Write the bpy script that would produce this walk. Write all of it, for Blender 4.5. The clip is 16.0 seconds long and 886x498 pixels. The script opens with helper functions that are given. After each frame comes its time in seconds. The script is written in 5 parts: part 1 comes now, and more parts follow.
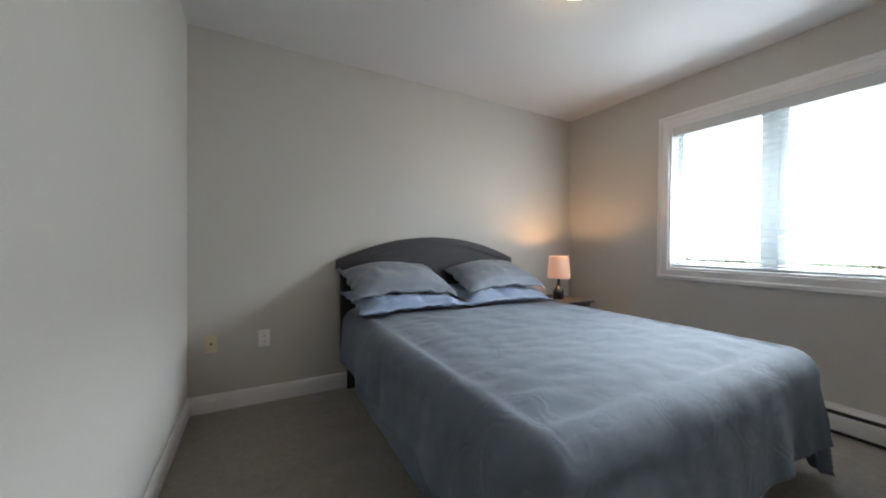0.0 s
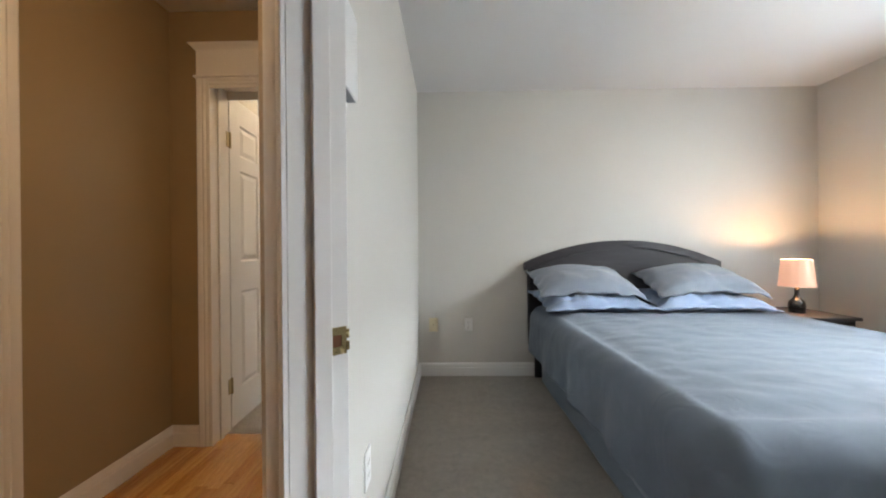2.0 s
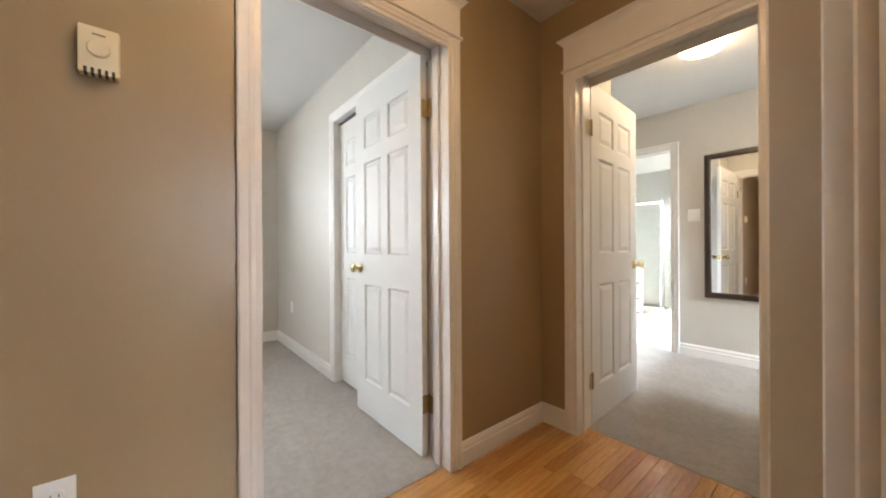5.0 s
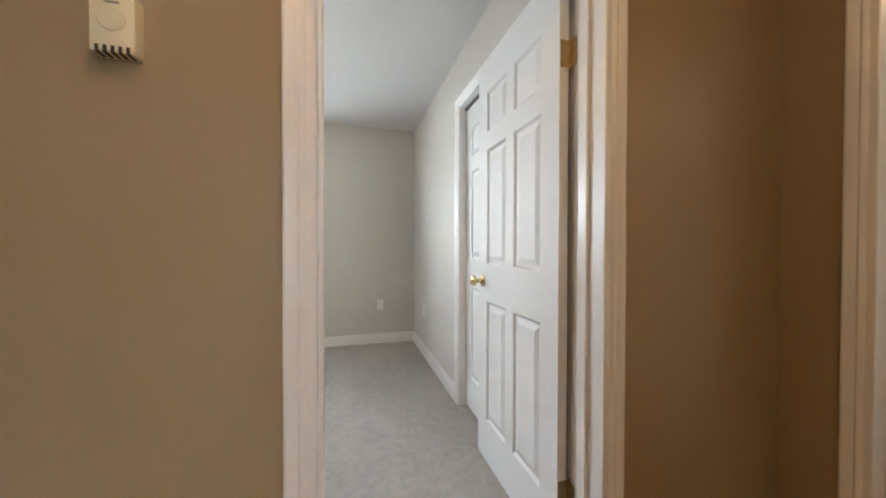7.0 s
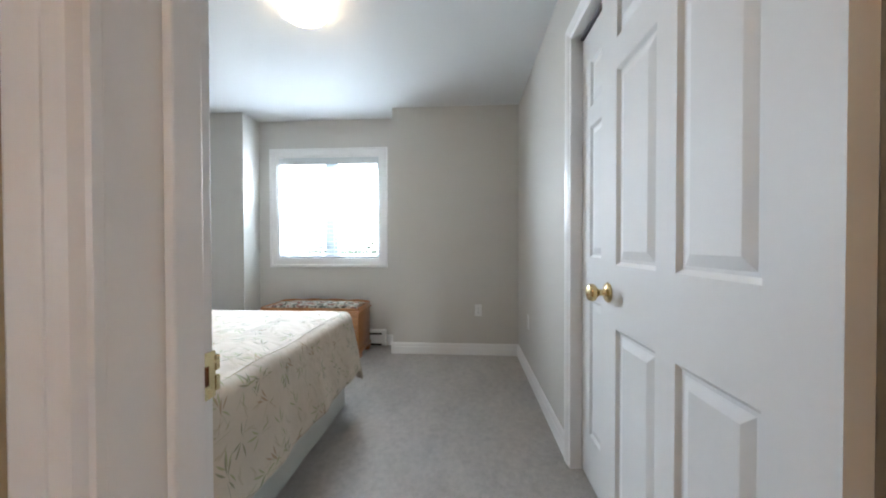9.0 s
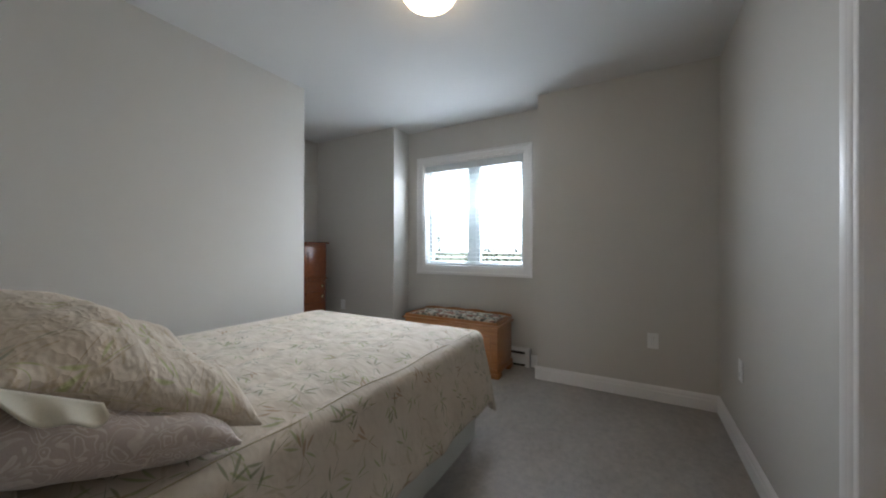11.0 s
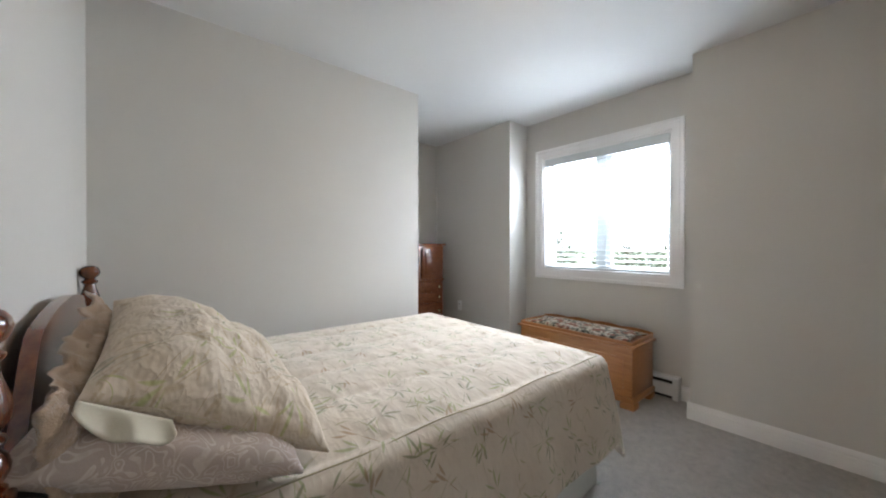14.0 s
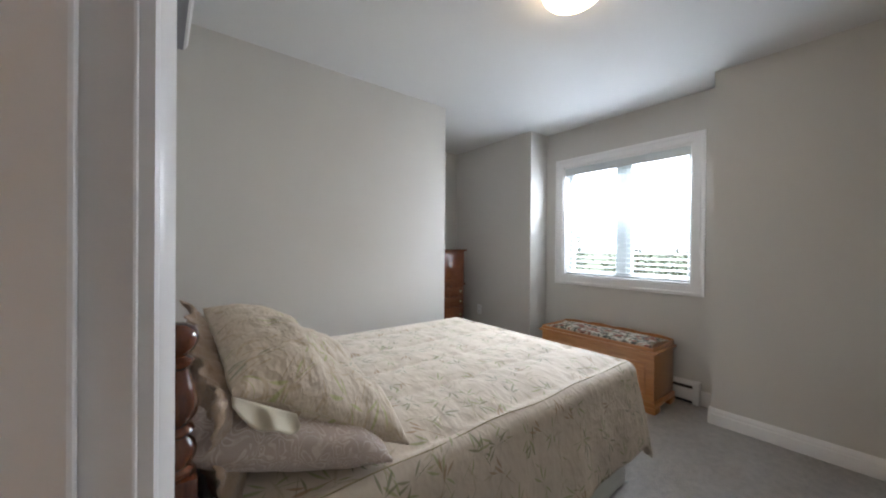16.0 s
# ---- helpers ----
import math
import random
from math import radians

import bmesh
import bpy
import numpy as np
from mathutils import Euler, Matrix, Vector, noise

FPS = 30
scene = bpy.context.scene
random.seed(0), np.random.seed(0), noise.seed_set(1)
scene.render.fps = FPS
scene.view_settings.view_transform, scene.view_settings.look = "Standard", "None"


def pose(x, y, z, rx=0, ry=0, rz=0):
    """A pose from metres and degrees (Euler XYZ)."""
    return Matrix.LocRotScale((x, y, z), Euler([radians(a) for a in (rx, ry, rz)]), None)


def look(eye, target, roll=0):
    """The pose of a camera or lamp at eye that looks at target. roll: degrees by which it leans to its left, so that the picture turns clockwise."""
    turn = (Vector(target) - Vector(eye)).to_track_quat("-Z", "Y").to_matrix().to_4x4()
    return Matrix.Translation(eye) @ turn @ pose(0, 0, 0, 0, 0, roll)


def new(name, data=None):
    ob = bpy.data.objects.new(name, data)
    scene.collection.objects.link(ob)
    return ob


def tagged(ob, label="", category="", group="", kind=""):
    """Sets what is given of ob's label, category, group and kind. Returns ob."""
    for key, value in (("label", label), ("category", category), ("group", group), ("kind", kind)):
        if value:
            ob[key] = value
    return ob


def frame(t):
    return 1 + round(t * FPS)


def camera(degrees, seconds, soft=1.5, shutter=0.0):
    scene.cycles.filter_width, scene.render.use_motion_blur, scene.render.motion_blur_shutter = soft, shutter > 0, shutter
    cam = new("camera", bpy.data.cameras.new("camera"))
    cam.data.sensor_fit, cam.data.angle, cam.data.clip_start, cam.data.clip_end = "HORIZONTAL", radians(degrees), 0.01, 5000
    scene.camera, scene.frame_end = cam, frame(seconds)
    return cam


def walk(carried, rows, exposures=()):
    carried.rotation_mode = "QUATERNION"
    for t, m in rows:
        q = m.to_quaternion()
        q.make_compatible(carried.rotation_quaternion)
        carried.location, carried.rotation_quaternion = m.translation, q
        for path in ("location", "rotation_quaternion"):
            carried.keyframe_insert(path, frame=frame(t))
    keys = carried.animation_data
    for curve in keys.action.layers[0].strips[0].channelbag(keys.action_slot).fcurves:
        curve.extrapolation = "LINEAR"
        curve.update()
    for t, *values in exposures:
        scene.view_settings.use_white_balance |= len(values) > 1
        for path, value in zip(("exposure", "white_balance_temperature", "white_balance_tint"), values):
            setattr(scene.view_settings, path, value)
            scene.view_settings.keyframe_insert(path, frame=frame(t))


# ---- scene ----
cam = camera(104.8, 16.0, soft=2.0)
PATH = [
    (0, (-1.758, 0.578, 1.089), (-0.801, 2.334, 1.064), 0.5),
    (0.5, (-1.803, 0.523, 1.083), (-1.031, 2.368, 1.066), 0.3),
    (1, (-1.834, 0.427, 1.088), (-1.292, 2.353, 1.088), 0.2),
    (1.5, (-1.842, 0.307, 1.108), (-1.582, 2.29, 1.106), -0.0),
    (2, (-1.881, 0.268, 1.094), (-1.913, 2.268, 1.092), -0.5),
    (2.5, (-1.924, 0.218, 1.083), (-2.292, 2.183, 1.083), -0.5),
    (3, (-1.973, 0.2, 1.075), (-2.683, 2.069, 1.079), -0.5),
    (3.5, (-2.036, 0.204, 1.05), (-3.037, 1.934, 1.055), -0.4),
    (4, (-2.108, 0.233, 1.036), (-3.33, 1.817, 1.042), -0.5),
    (4.5, (-2.177, 0.297, 1.04), (-3.571, 1.731, 1.046), -0.3),
    (5, (-2.221, 0.356, 1.055), (-3.756, 1.638, 1.054), -0.3),
    (5.2, (-2.24, 0.368, 1.055), (-3.817, 1.598, 1.053), -0.4),
    (7.3, (-2.667, 0.719, 1.124), (-4.612, 1.186, 1.103), -0.1),
    (7.5, (-2.714, 0.736, 1.122), (-4.666, 1.172, 1.104), -0.3),
    (8, (-2.894, 0.813, 1.112), (-4.867, 1.138, 1.086), 0.0),
    (8.5, (-3.041, 0.884, 1.089), (-5.037, 1.007, 1.072), -0.1),
    (9, (-3.17, 0.923, 1.085), (-5.165, 0.789, 1.06), -0.1),
    (9.5, (-3.286, 0.94, 1.056), (-5.255, 0.589, 1.049), 0.1),
    (12, (-3.685, 0.922, 1.136), (-5.188, -0.398, 1.125), -0.1),
    (12.5, (-3.721, 0.925, 1.135), (-5.116, -0.509, 1.12), -0.1),
    (13, (-3.75, 0.906, 1.126), (-5.088, -0.58, 1.113), 0.0),
    (13.5, (-3.773, 0.904, 1.133), (-5.069, -0.619, 1.119), 0.1),
    (14, (-3.79, 0.904, 1.155), (-5.061, -0.641, 1.141), 0.1),
    (14.5, (-3.773, 0.896, 1.183), (-5.033, -0.657, 1.174), 0.2),
    (15, (-3.73, 0.897, 1.211), (-4.982, -0.663, 1.199), 0.3),
    (15.5, (-3.656, 0.884, 1.209), (-4.908, -0.675, 1.2), 0.3),
    (16, (-3.585, 0.897, 1.208), (-4.823, -0.674, 1.199), 0.5),
]
walk(cam, [(t, look(eye, target, roll)) for t, eye, target, roll in PATH],
     exposures=[(0.0, 0.55, 6420, 10), (1.0, 0.9, 6450, 10), (1.5, 1.22, 6500, 10), (2.5, 1.38, 6520, 10), (5.0, 1.62, 6520, 10), (7.5, 1.25, 6200, 9), (9.0, 1.05, 5900, 9), (9.7, 0.92, 5900, 9),
                (11.8, -0.3, 6300, 13), (12.5, 0.15, 6300, 13), (13.5, 0.6, 6300, 13), (14.5, 0.7, 6280, 14), (15.0, 0.65, 6270, 14), (16.0, 0.45, 6270, 14)])

# ---- world, sun, lights, exposure ----
world = bpy.data.worlds.new("world")
scene.world = world
world.use_nodes = True
wn, wl = world.node_tree.nodes, world.node_tree.links
sky = wn.new("ShaderNodeTexSky")
sky.sky_type, sky.sun_disc, sky.sun_elevation, sky.sun_rotation = "NISHITA", False, radians(42), radians(200)
sky.air_density, sky.dust_density = 1.0, 4.0
cloud = wn.new("ShaderNodeMix")  # a bright, even layer of cloud over the clear sky
cloud.data_type = "RGBA"
cloud.inputs[0].default_value = 0.7
cloud.inputs[7].default_value = (32.0, 34.0, 36.0, 1)
wl.new(sky.outputs[0], cloud.inputs[6])
wl.new(cloud.outputs[2], wn["Background"].inputs[0])
wn["Background"].inputs[1].default_value = 0.15

SUN = new("sun", bpy.data.lights.new("sun", "SUN"))
SUN.data.energy, SUN.data.angle, SUN.data.color = 1.2, radians(20), (1.0, 0.96, 0.9)
SUN.matrix_world = look((0, 0, 20), (6, 14, 0))


def sky_lamp(name, place, target, wide, high, watts):
    """An area lamp standing in for sky light, in a window's opening or outside it."""
    lamp = new(name, bpy.data.lights.new(name, "AREA"))
    lamp.data.shape, lamp.data.size, lamp.data.size_y = "RECTANGLE", wide, high
    lamp.data.energy, lamp.data.color = watts, (0.85, 0.925, 1.0)
    lamp.matrix_world = look(place, target)
    return lamp


for y in (1.230, 1.870):  # one lamp in the opening of each sash
    sky_lamp("window_light_a", (1.333, y, 1.495), (0.0, y, 1.10), 0.53, 1.05, 8.5)
for y in (-0.876, -0.286):
    sky_lamp("window_light_b", (-6.891, y, 1.74), (-5.0, y, 1.10), 0.446, 0.52, 14.5)
# extra lamps added outside, above the view, to boost the sky's light
sky_lamp("sky_light_a", (4.2, 1.51, 3.7), (1.2, 1.51, 1.35), 3.2, 1.6, 1300)
sky_lamp("sky_light_b", (-9.9, -0.58, 3.75), (-6.8, -0.58, 1.4), 3.0, 1.6, 1200)
sky_lamp("window_light_bath", (-3.75, 7.75, 2.3), (-3.9, 6.4, 1.0), 0.9, 0.9, 700)
# added fill for the main bedroom; no window is known there
sky_lamp("fill_light_c", (-0.25, 3.86, 2.1), (-1.5, 3.8, 1.1), 0.7, 0.9, 35)


def bulb(name, place, watts, colour, radius):
    lamp = new(name, bpy.data.lights.new(name, "POINT"))
    lamp.data.energy, lamp.data.color, lamp.data.shadow_soft_size = watts, colour, radius
    lamp.location = place
    return lamp


bulb("table_lamp_bulb", (0.70, 2.84, 0.955), 6.2, (1.0, 0.58, 0.26), 0.015)

# ---- materials ----


def nodes_of(name):
    m = bpy.data.materials.new(name)
    m.use_nodes = True
    return m, m.node_tree.nodes, m.node_tree.links, m.node_tree.nodes["Principled BSDF"]


def noise_node(n, l, scale, detail=4.0, rough=0.55, coords="Object", stretch=None):
    tc = n.new("ShaderNodeTexCoord")
    out = tc.outputs[coords]
    if stretch:
        mp = n.new("ShaderNodeMapping")
        mp.inputs["Scale"].default_value = stretch
        l.new(out, mp.inputs[0])
        out = mp.outputs[0]
    t = n.new("ShaderNodeTexNoise")
    t.inputs["Scale"].default_value, t.inputs["Detail"].default_value, t.inputs["Roughness"].default_value = scale, detail, rough
    l.new(out, t.inputs["Vector"])
    return t.outputs["Fac"]


def ramp(n, l, fac, a, b, lo=0.3, hi=0.7):
    r = n.new("ShaderNodeValToRGB")
    r.color_ramp.elements[0].position, r.color_ramp.elements[1].position = lo, hi
    r.color_ramp.elements[0].color, r.color_ramp.elements[1].color = (*a, 1), (*b, 1)
    l.new(fac, r.inputs[0])
    return r.outputs[0]


def mix(n, l, fac, a, b, mode="MIX"):
    m = n.new("ShaderNodeMix")
    m.data_type, m.blend_type = "RGBA", mode
    for sock, v in ((m.inputs[0], fac), (m.inputs[6], a), (m.inputs[7], b)):
        if isinstance(v, (int, float)):
            sock.default_value = v
        elif isinstance(v, tuple):
            sock.default_value = (*v, 1) if len(v) == 3 else v
        else:
            l.new(v, sock)
    return m.outputs[2]


def bump(n, l, bsdf, height, strength, dist=0.01):
    b = n.new("ShaderNodeBump")
    b.inputs["Strength"].default_value, b.inputs["Distance"].default_value = strength, dist
    l.new(height, b.inputs["Height"])
    l.new(b.outputs[0], bsdf.inputs["Normal"])


def scaled(c, k):
    return tuple(min(1.0, v * k) for v in c)


def plain(name, colour, rough=0.5, metal=0.0, vary=0.06, scale=3.0, grain=120.0, relief=0.05, coat=0.0):
    m, n, l, b = nodes_of(name)
    big = noise_node(n, l, scale)
    fine = noise_node(n, l, grain, 3.0)
    c = ramp(n, l, big, scaled(colour, 1 - vary), scaled(colour, 1 + vary))
    c = mix(n, l, 0.15 * min(1, vary * 8), c, ramp(n, l, fine, scaled(colour, 0.8), scaled(colour, 1.15)))
    l.new(c, b.inputs["Base Color"])
    rr = n.new("ShaderNodeMapRange")
    rr.inputs[3].default_value, rr.inputs[4].default_value = max(0.02, rough - 0.06), min(1, rough + 0.06)
    l.new(big, rr.inputs[0])
    l.new(rr.outputs[0], b.inputs["Roughness"])
    b.inputs["Metallic"].default_value, b.inputs["Coat Weight"].default_value = metal, coat
    if relief:
        bump(n, l, b, fine, relief, 0.003)
    return m


def glow(name, colour, strength, base=(0.85, 0.82, 0.75)):
    m, n, l, b = nodes_of(name)
    b.inputs["Base Color"].default_value = (*base, 1)
    b.inputs["Roughness"].default_value = 0.35
    f = noise_node(n, l, 6.0)
    l.new(ramp(n, l, f, scaled(colour, 0.9), colour), b.inputs["Emission Color"])
    b.inputs["Emission Strength"].default_value = strength
    return m


def carpet(name, colour):
    m, n, l, b = nodes_of(name)
    big = noise_node(n, l, 1.6, 5.0, 0.6, stretch=(1.0, 2.2, 1.0))
    mid = noise_node(n, l, 24.0, 6.0, 0.72)
    soft = noise_node(n, l, 7.0, 3.0, 0.6)
    fine = noise_node(n, l, 330.0, 2.0, 0.6)
    c = ramp(n, l, big, scaled(colour, 0.84), scaled(colour, 1.14), 0.42, 0.58)
    c = mix(n, l, 0.35, c, ramp(n, l, soft, scaled(colour, 0.80), scaled(colour, 1.18), 0.4, 0.6))
    c = mix(n, l, 0.42, c, ramp(n, l, mid, scaled(colour, 0.62), scaled(colour, 1.3), 0.36, 0.64))
    c = mix(n, l, 0.35, c, ramp(n, l, fine, scaled(colour, 0.5), scaled(colour, 1.4)))
    l.new(c, b.inputs["Base Color"])
    b.inputs["Roughness"].default_value = 0.95
    b.inputs["Specular IOR Level"].default_value = 0.15
    b.inputs["Sheen Weight"].default_value = 0.2
    add = n.new("ShaderNodeMath")
    l.new(mid, add.inputs[0])
    l.new(fine, add.inputs[1])
    bump(n, l, b, add.outputs[0], 1.0, 0.018)
    return m


def wood(name, dark, light, rough=0.3, coat=0.3, ring=9.0, axis=(1.0, 12.0, 12.0), random_tone=0.0):
    m, n, l, b = nodes_of(name)
    grain = noise_node(n, l, ring, 6.0, 0.6, stretch=axis)
    fine = noise_node(n, l, ring * 9, 3.0, 0.6, stretch=axis)
    c = ramp(n, l, grain, dark, light, 0.3, 0.72)
    c = mix(n, l, 0.25, c, ramp(n, l, fine, scaled(dark, 0.8), scaled(light, 1.1)))
    if random_tone:
        info = n.new("ShaderNodeObjectInfo")
        tone = ramp(n, l, info.outputs["Random"], (0.62, 0.50, 0.38), (1.0, 1.0, 1.0), 0.0, 1.0)
        c = mix(n, l, random_tone, c, mix(n, l, 1.0, c, tone, "MULTIPLY"))
    l.new(c, b.inputs["Base Color"])
    b.inputs["Roughness"].default_value, b.inputs["Coat Weight"].default_value = rough, coat
    b.inputs["Coat Roughness"].default_value = 0.12
    bump(n, l, b, fine, 0.06, 0.002)
    return m


def fabric(name, colour, rough=0.85, weave=700.0, vary=0.07, sheen=0.3, relief=0.25, emboss=0.0, mottle=9.0):
    m, n, l, b = nodes_of(name)
    big = noise_node(n, l, mottle * 0.35, 4.0)
    fine = noise_node(n, l, weave, 2.0)
    c = ramp(n, l, big, scaled(colour, 1 - vary), scaled(colour, 1 + vary))
    c = mix(n, l, 0.18, c, ramp(n, l, fine, scaled(colour, 0.6), scaled(colour, 1.3)))
    l.new(c, b.inputs["Base Color"])
    b.inputs["Roughness"].default_value, b.inputs["Sheen Weight"].default_value = rough, sheen
    h = fine
    if emboss:
        tc = n.new("ShaderNodeTexCoord")
        v = n.new("ShaderNodeTexVoronoi")
        v.feature, v.inputs["Scale"].default_value = "SMOOTH_F1", 7.0
        warp = n.new("ShaderNodeTexNoise")
        warp.inputs["Scale"].default_value, warp.inputs["Detail"].default_value = 6.0, 2.0
        l.new(tc.outputs["Object"], warp.inputs["Vector"])
        l.new(mix(n, l, 0.25, tc.outputs["Object"], warp.outputs["Color"]), v.inputs["Vector"])
        s = n.new("ShaderNodeMath")
        s.operation = "SINE"
        k = n.new("ShaderNodeMath")
        k.operation, k.inputs[1].default_value = "MULTIPLY", 38.0
        l.new(v.outputs["Distance"], k.inputs[0])
        l.new(k.outputs[0], s.inputs[0])
        j = n.new("ShaderNodeMath")
        j.operation, j.inputs[1].default_value = "MULTIPLY", emboss
        l.new(s.outputs[0], j.inputs[0])
        a = n.new("ShaderNodeMath")
        l.new(j.outputs[0], a.inputs[0])
        l.new(fine, a.inputs[1])
        h = a.outputs[0]
    bump(n, l, b, h, relief, 0.004)
    return m


def glass(name):
    m, n, l, b = nodes_of(name)
    b.inputs["Base Color"].default_value = (0.95, 0.98, 0.97, 1)
    b.inputs["Transmission Weight"].default_value, b.inputs["Roughness"].default_value, b.inputs["IOR"].default_value = 1.0, 0.0, 1.05
    return m


ROOM_PAINT = plain("greige_wall_paint", (0.57, 0.55, 0.512), 0.62, vary=0.025, scale=0.8, grain=260.0, relief=0.04)
HALL_PAINT = plain("taupe_wall_paint", (0.345, 0.257, 0.150), 0.32, vary=0.03, scale=0.8, grain=260.0, relief=0.04)
CEILING_PAINT = plain("white_ceiling_paint", (0.68, 0.68, 0.675), 0.8, vary=0.03, scale=0.7, grain=180.0, relief=0.12)
TRIM = plain("white_trim_paint", (0.80, 0.79, 0.78), 0.32, vary=0.03, scale=2.0, grain=90.0, relief=0.02)
DOOR_PAINT = plain("white_door_paint", (0.77, 0.775, 0.78), 0.58, vary=0.025, scale=2.0, grain=60.0, relief=0.03)
VINYL = plain("white_vinyl", (0.62, 0.66, 0.67), 0.35, vary=0.02)
BRASS = plain("polished_brass", (0.66, 0.54, 0.29), 0.26, metal=1.0, vary=0.12, scale=30.0, relief=0.02)
HINGE_BRASS = plain("worn_brass", (0.40, 0.33, 0.19), 0.42, metal=0.9, vary=0.15, scale=40.0, relief=0.02)
# near-black: painted shade in slots, also the dark pulls and subfloor
DARK_FILL = plain("dark_fill", (0.03, 0.028, 0.025), 0.8)
CARPET_A = carpet("grey_beige_carpet", (0.52, 0.475, 0.415))
CARPET_B = carpet("light_grey_carpet", (0.62, 0.58, 0.54))
OAK = wood("honey_oak_floor", (0.38, 0.17, 0.04), (0.63, 0.345, 0.105), 0.22, 0.5, 5.0, (14.0, 1.0, 14.0), 0.75)
TILE = plain("cream_floor_tile", (0.74, 0.68, 0.58), 0.25, vary=0.08, scale=5.0, coat=0.3)
GLASS = glass("window_glass")
LIT_GLASS = glow("lit_frosted_glass", (1.0, 0.73, 0.42), 9.5)
# glow of the added hallway dome, tuned to brighten the hall
HALL_FILL_GLASS = glow("hall_fill_glass", (1.0, 0.65, 0.35), 17.5)
LIT_GLASS_MAIN = glow("lit_frosted_glass_main", (1.0, 0.72, 0.42), 15.5)
IVORY = plain("ivory_plastic", (0.72, 0.64, 0.44), 0.4, vary=0.03)
WHITE_PLASTIC = plain("white_plastic", (0.80, 0.80, 0.79), 0.35, vary=0.02)

# ---- mesh helpers ----


def part(name, bm, material, parent=None, label="", smooth=None):
    """Links a bmesh as one mesh object, in world metres, under a thing or a part."""
    bmesh.ops.recalc_face_normals(bm, faces=bm.faces)
    me = bpy.data.meshes.new(name)
    bm.to_mesh(me)
    bm.free()
    for mm in (material if isinstance(material, (list, tuple)) else (material,)):
        me.materials.append(mm)
    if smooth is not None:
        me.shade_smooth()
        if smooth < 180:
            me.set_sharp_from_angle(angle=radians(smooth))
    ob = new(name, me)
    if parent is not None:
        ob.parent = parent
    if label:
        ob["label"] = label
    return ob


def empty(name, label, category, group="", kind="", at=(0, 0, 0)):
    ob = new(name)
    ob.empty_display_size = 0.05
    ob.location = at
    return tagged(ob, label, category, group, kind)


def add_box(bm, a, b, bevel=0.0, turn=None, segments=2):
    made = bmesh.ops.create_cube(bm, size=1.0)["verts"]
    c = [(a[i] + b[i]) / 2 for i in range(3)]
    s = [abs(b[i] - a[i]) for i in range(3)]
    for v in made:
        v.co = Vector((c[0] + v.co.x * s[0], c[1] + v.co.y * s[1], c[2] + v.co.z * s[2]))
    if bevel:
        edges = list({e for v in made for e in v.link_edges})
        res = bmesh.ops.bevel(bm, geom=edges, offset=bevel, segments=segments, affect="EDGES", profile=0.5)
        made = list({v for f in res["faces"] for v in f.verts} | {v for v in made if v.is_valid})
    if turn is not None:
        for v in made:
            v.co = turn @ v.co
    return made


def boxes(*spans, bevel=0.0, turn=None):
    bm = bmesh.new()
    for a, b in spans:
        add_box(bm, a, b, bevel, turn)
    return bm


def add_lathe(bm, profile, centre, steps=28, axis="Z"):
    """A turned shape: (radius, height) pairs round an axis through centre."""
    rings = []
    for r, h in profile:
        ring = []
        for i in range(steps):
            a = 2 * math.pi * i / steps
            p = (r * math.cos(a), r * math.sin(a), h)
            p = {"Z": p, "X": (p[2], p[0], p[1]), "Y": (p[0], p[2], p[1])}[axis]
            ring.append(bm.verts.new(Vector(centre) + Vector(p)))
        rings.append(ring)
    for lo, hi in zip(rings, rings[1:]):
        for i in range(steps):
            bm.faces.new((lo[i], lo[(i + 1) % steps], hi[(i + 1) % steps], hi[i]))
    bm.faces.new(rings[0])
    bm.faces.new(rings[-1])
    return rings


def lathe(profile, centre, steps=28, axis="Z"):
    bm = bmesh.new()
    add_lathe(bm, profile, centre, steps, axis)
    return bm


def add_run(bm, profile, p0, p1, out, up, m0=0.0, m1=0.0):
    """A moulding: a closed profile of (out, up) pairs, drawn from p0 to p1. m0, m1: mitres, metres of lengthening per metre up."""
    p0, p1, out, up = Vector(p0), Vector(p1), Vector(out), Vector(up)
    d = (p1 - p0).normalized()
    a = [bm.verts.new(p0 + out * o + up * u - d * (m0 * u)) for o, u in profile]
    b = [bm.verts.new(p1 + out * o + up * u + d * (m1 * u)) for o, u in profile]
    k = len(profile)
    for i in range(k):
        bm.faces.new((a[i], a[(i + 1) % k], b[(i + 1) % k], b[i]))
    bm.faces.new(a)
    bm.faces.new(b)


def prism(points, z0, z1):
    """An upright block over a plan outline."""
    bm = bmesh.new()
    lo = [bm.verts.new((x, y, z0)) for x, y in points]
    hi = [bm.verts.new((x, y, z1)) for x, y in points]
    k = len(points)
    for i in range(k):
        bm.faces.new((lo[i], lo[(i + 1) % k], hi[(i + 1) % k], hi[i]))
    bm.faces.new(lo)
    bm.faces.new(hi)
    return bm


def structure(name, bm, material, label, category):
    return tagged(part(name, bm, material), label, category, "", "structure")


H = 2.44
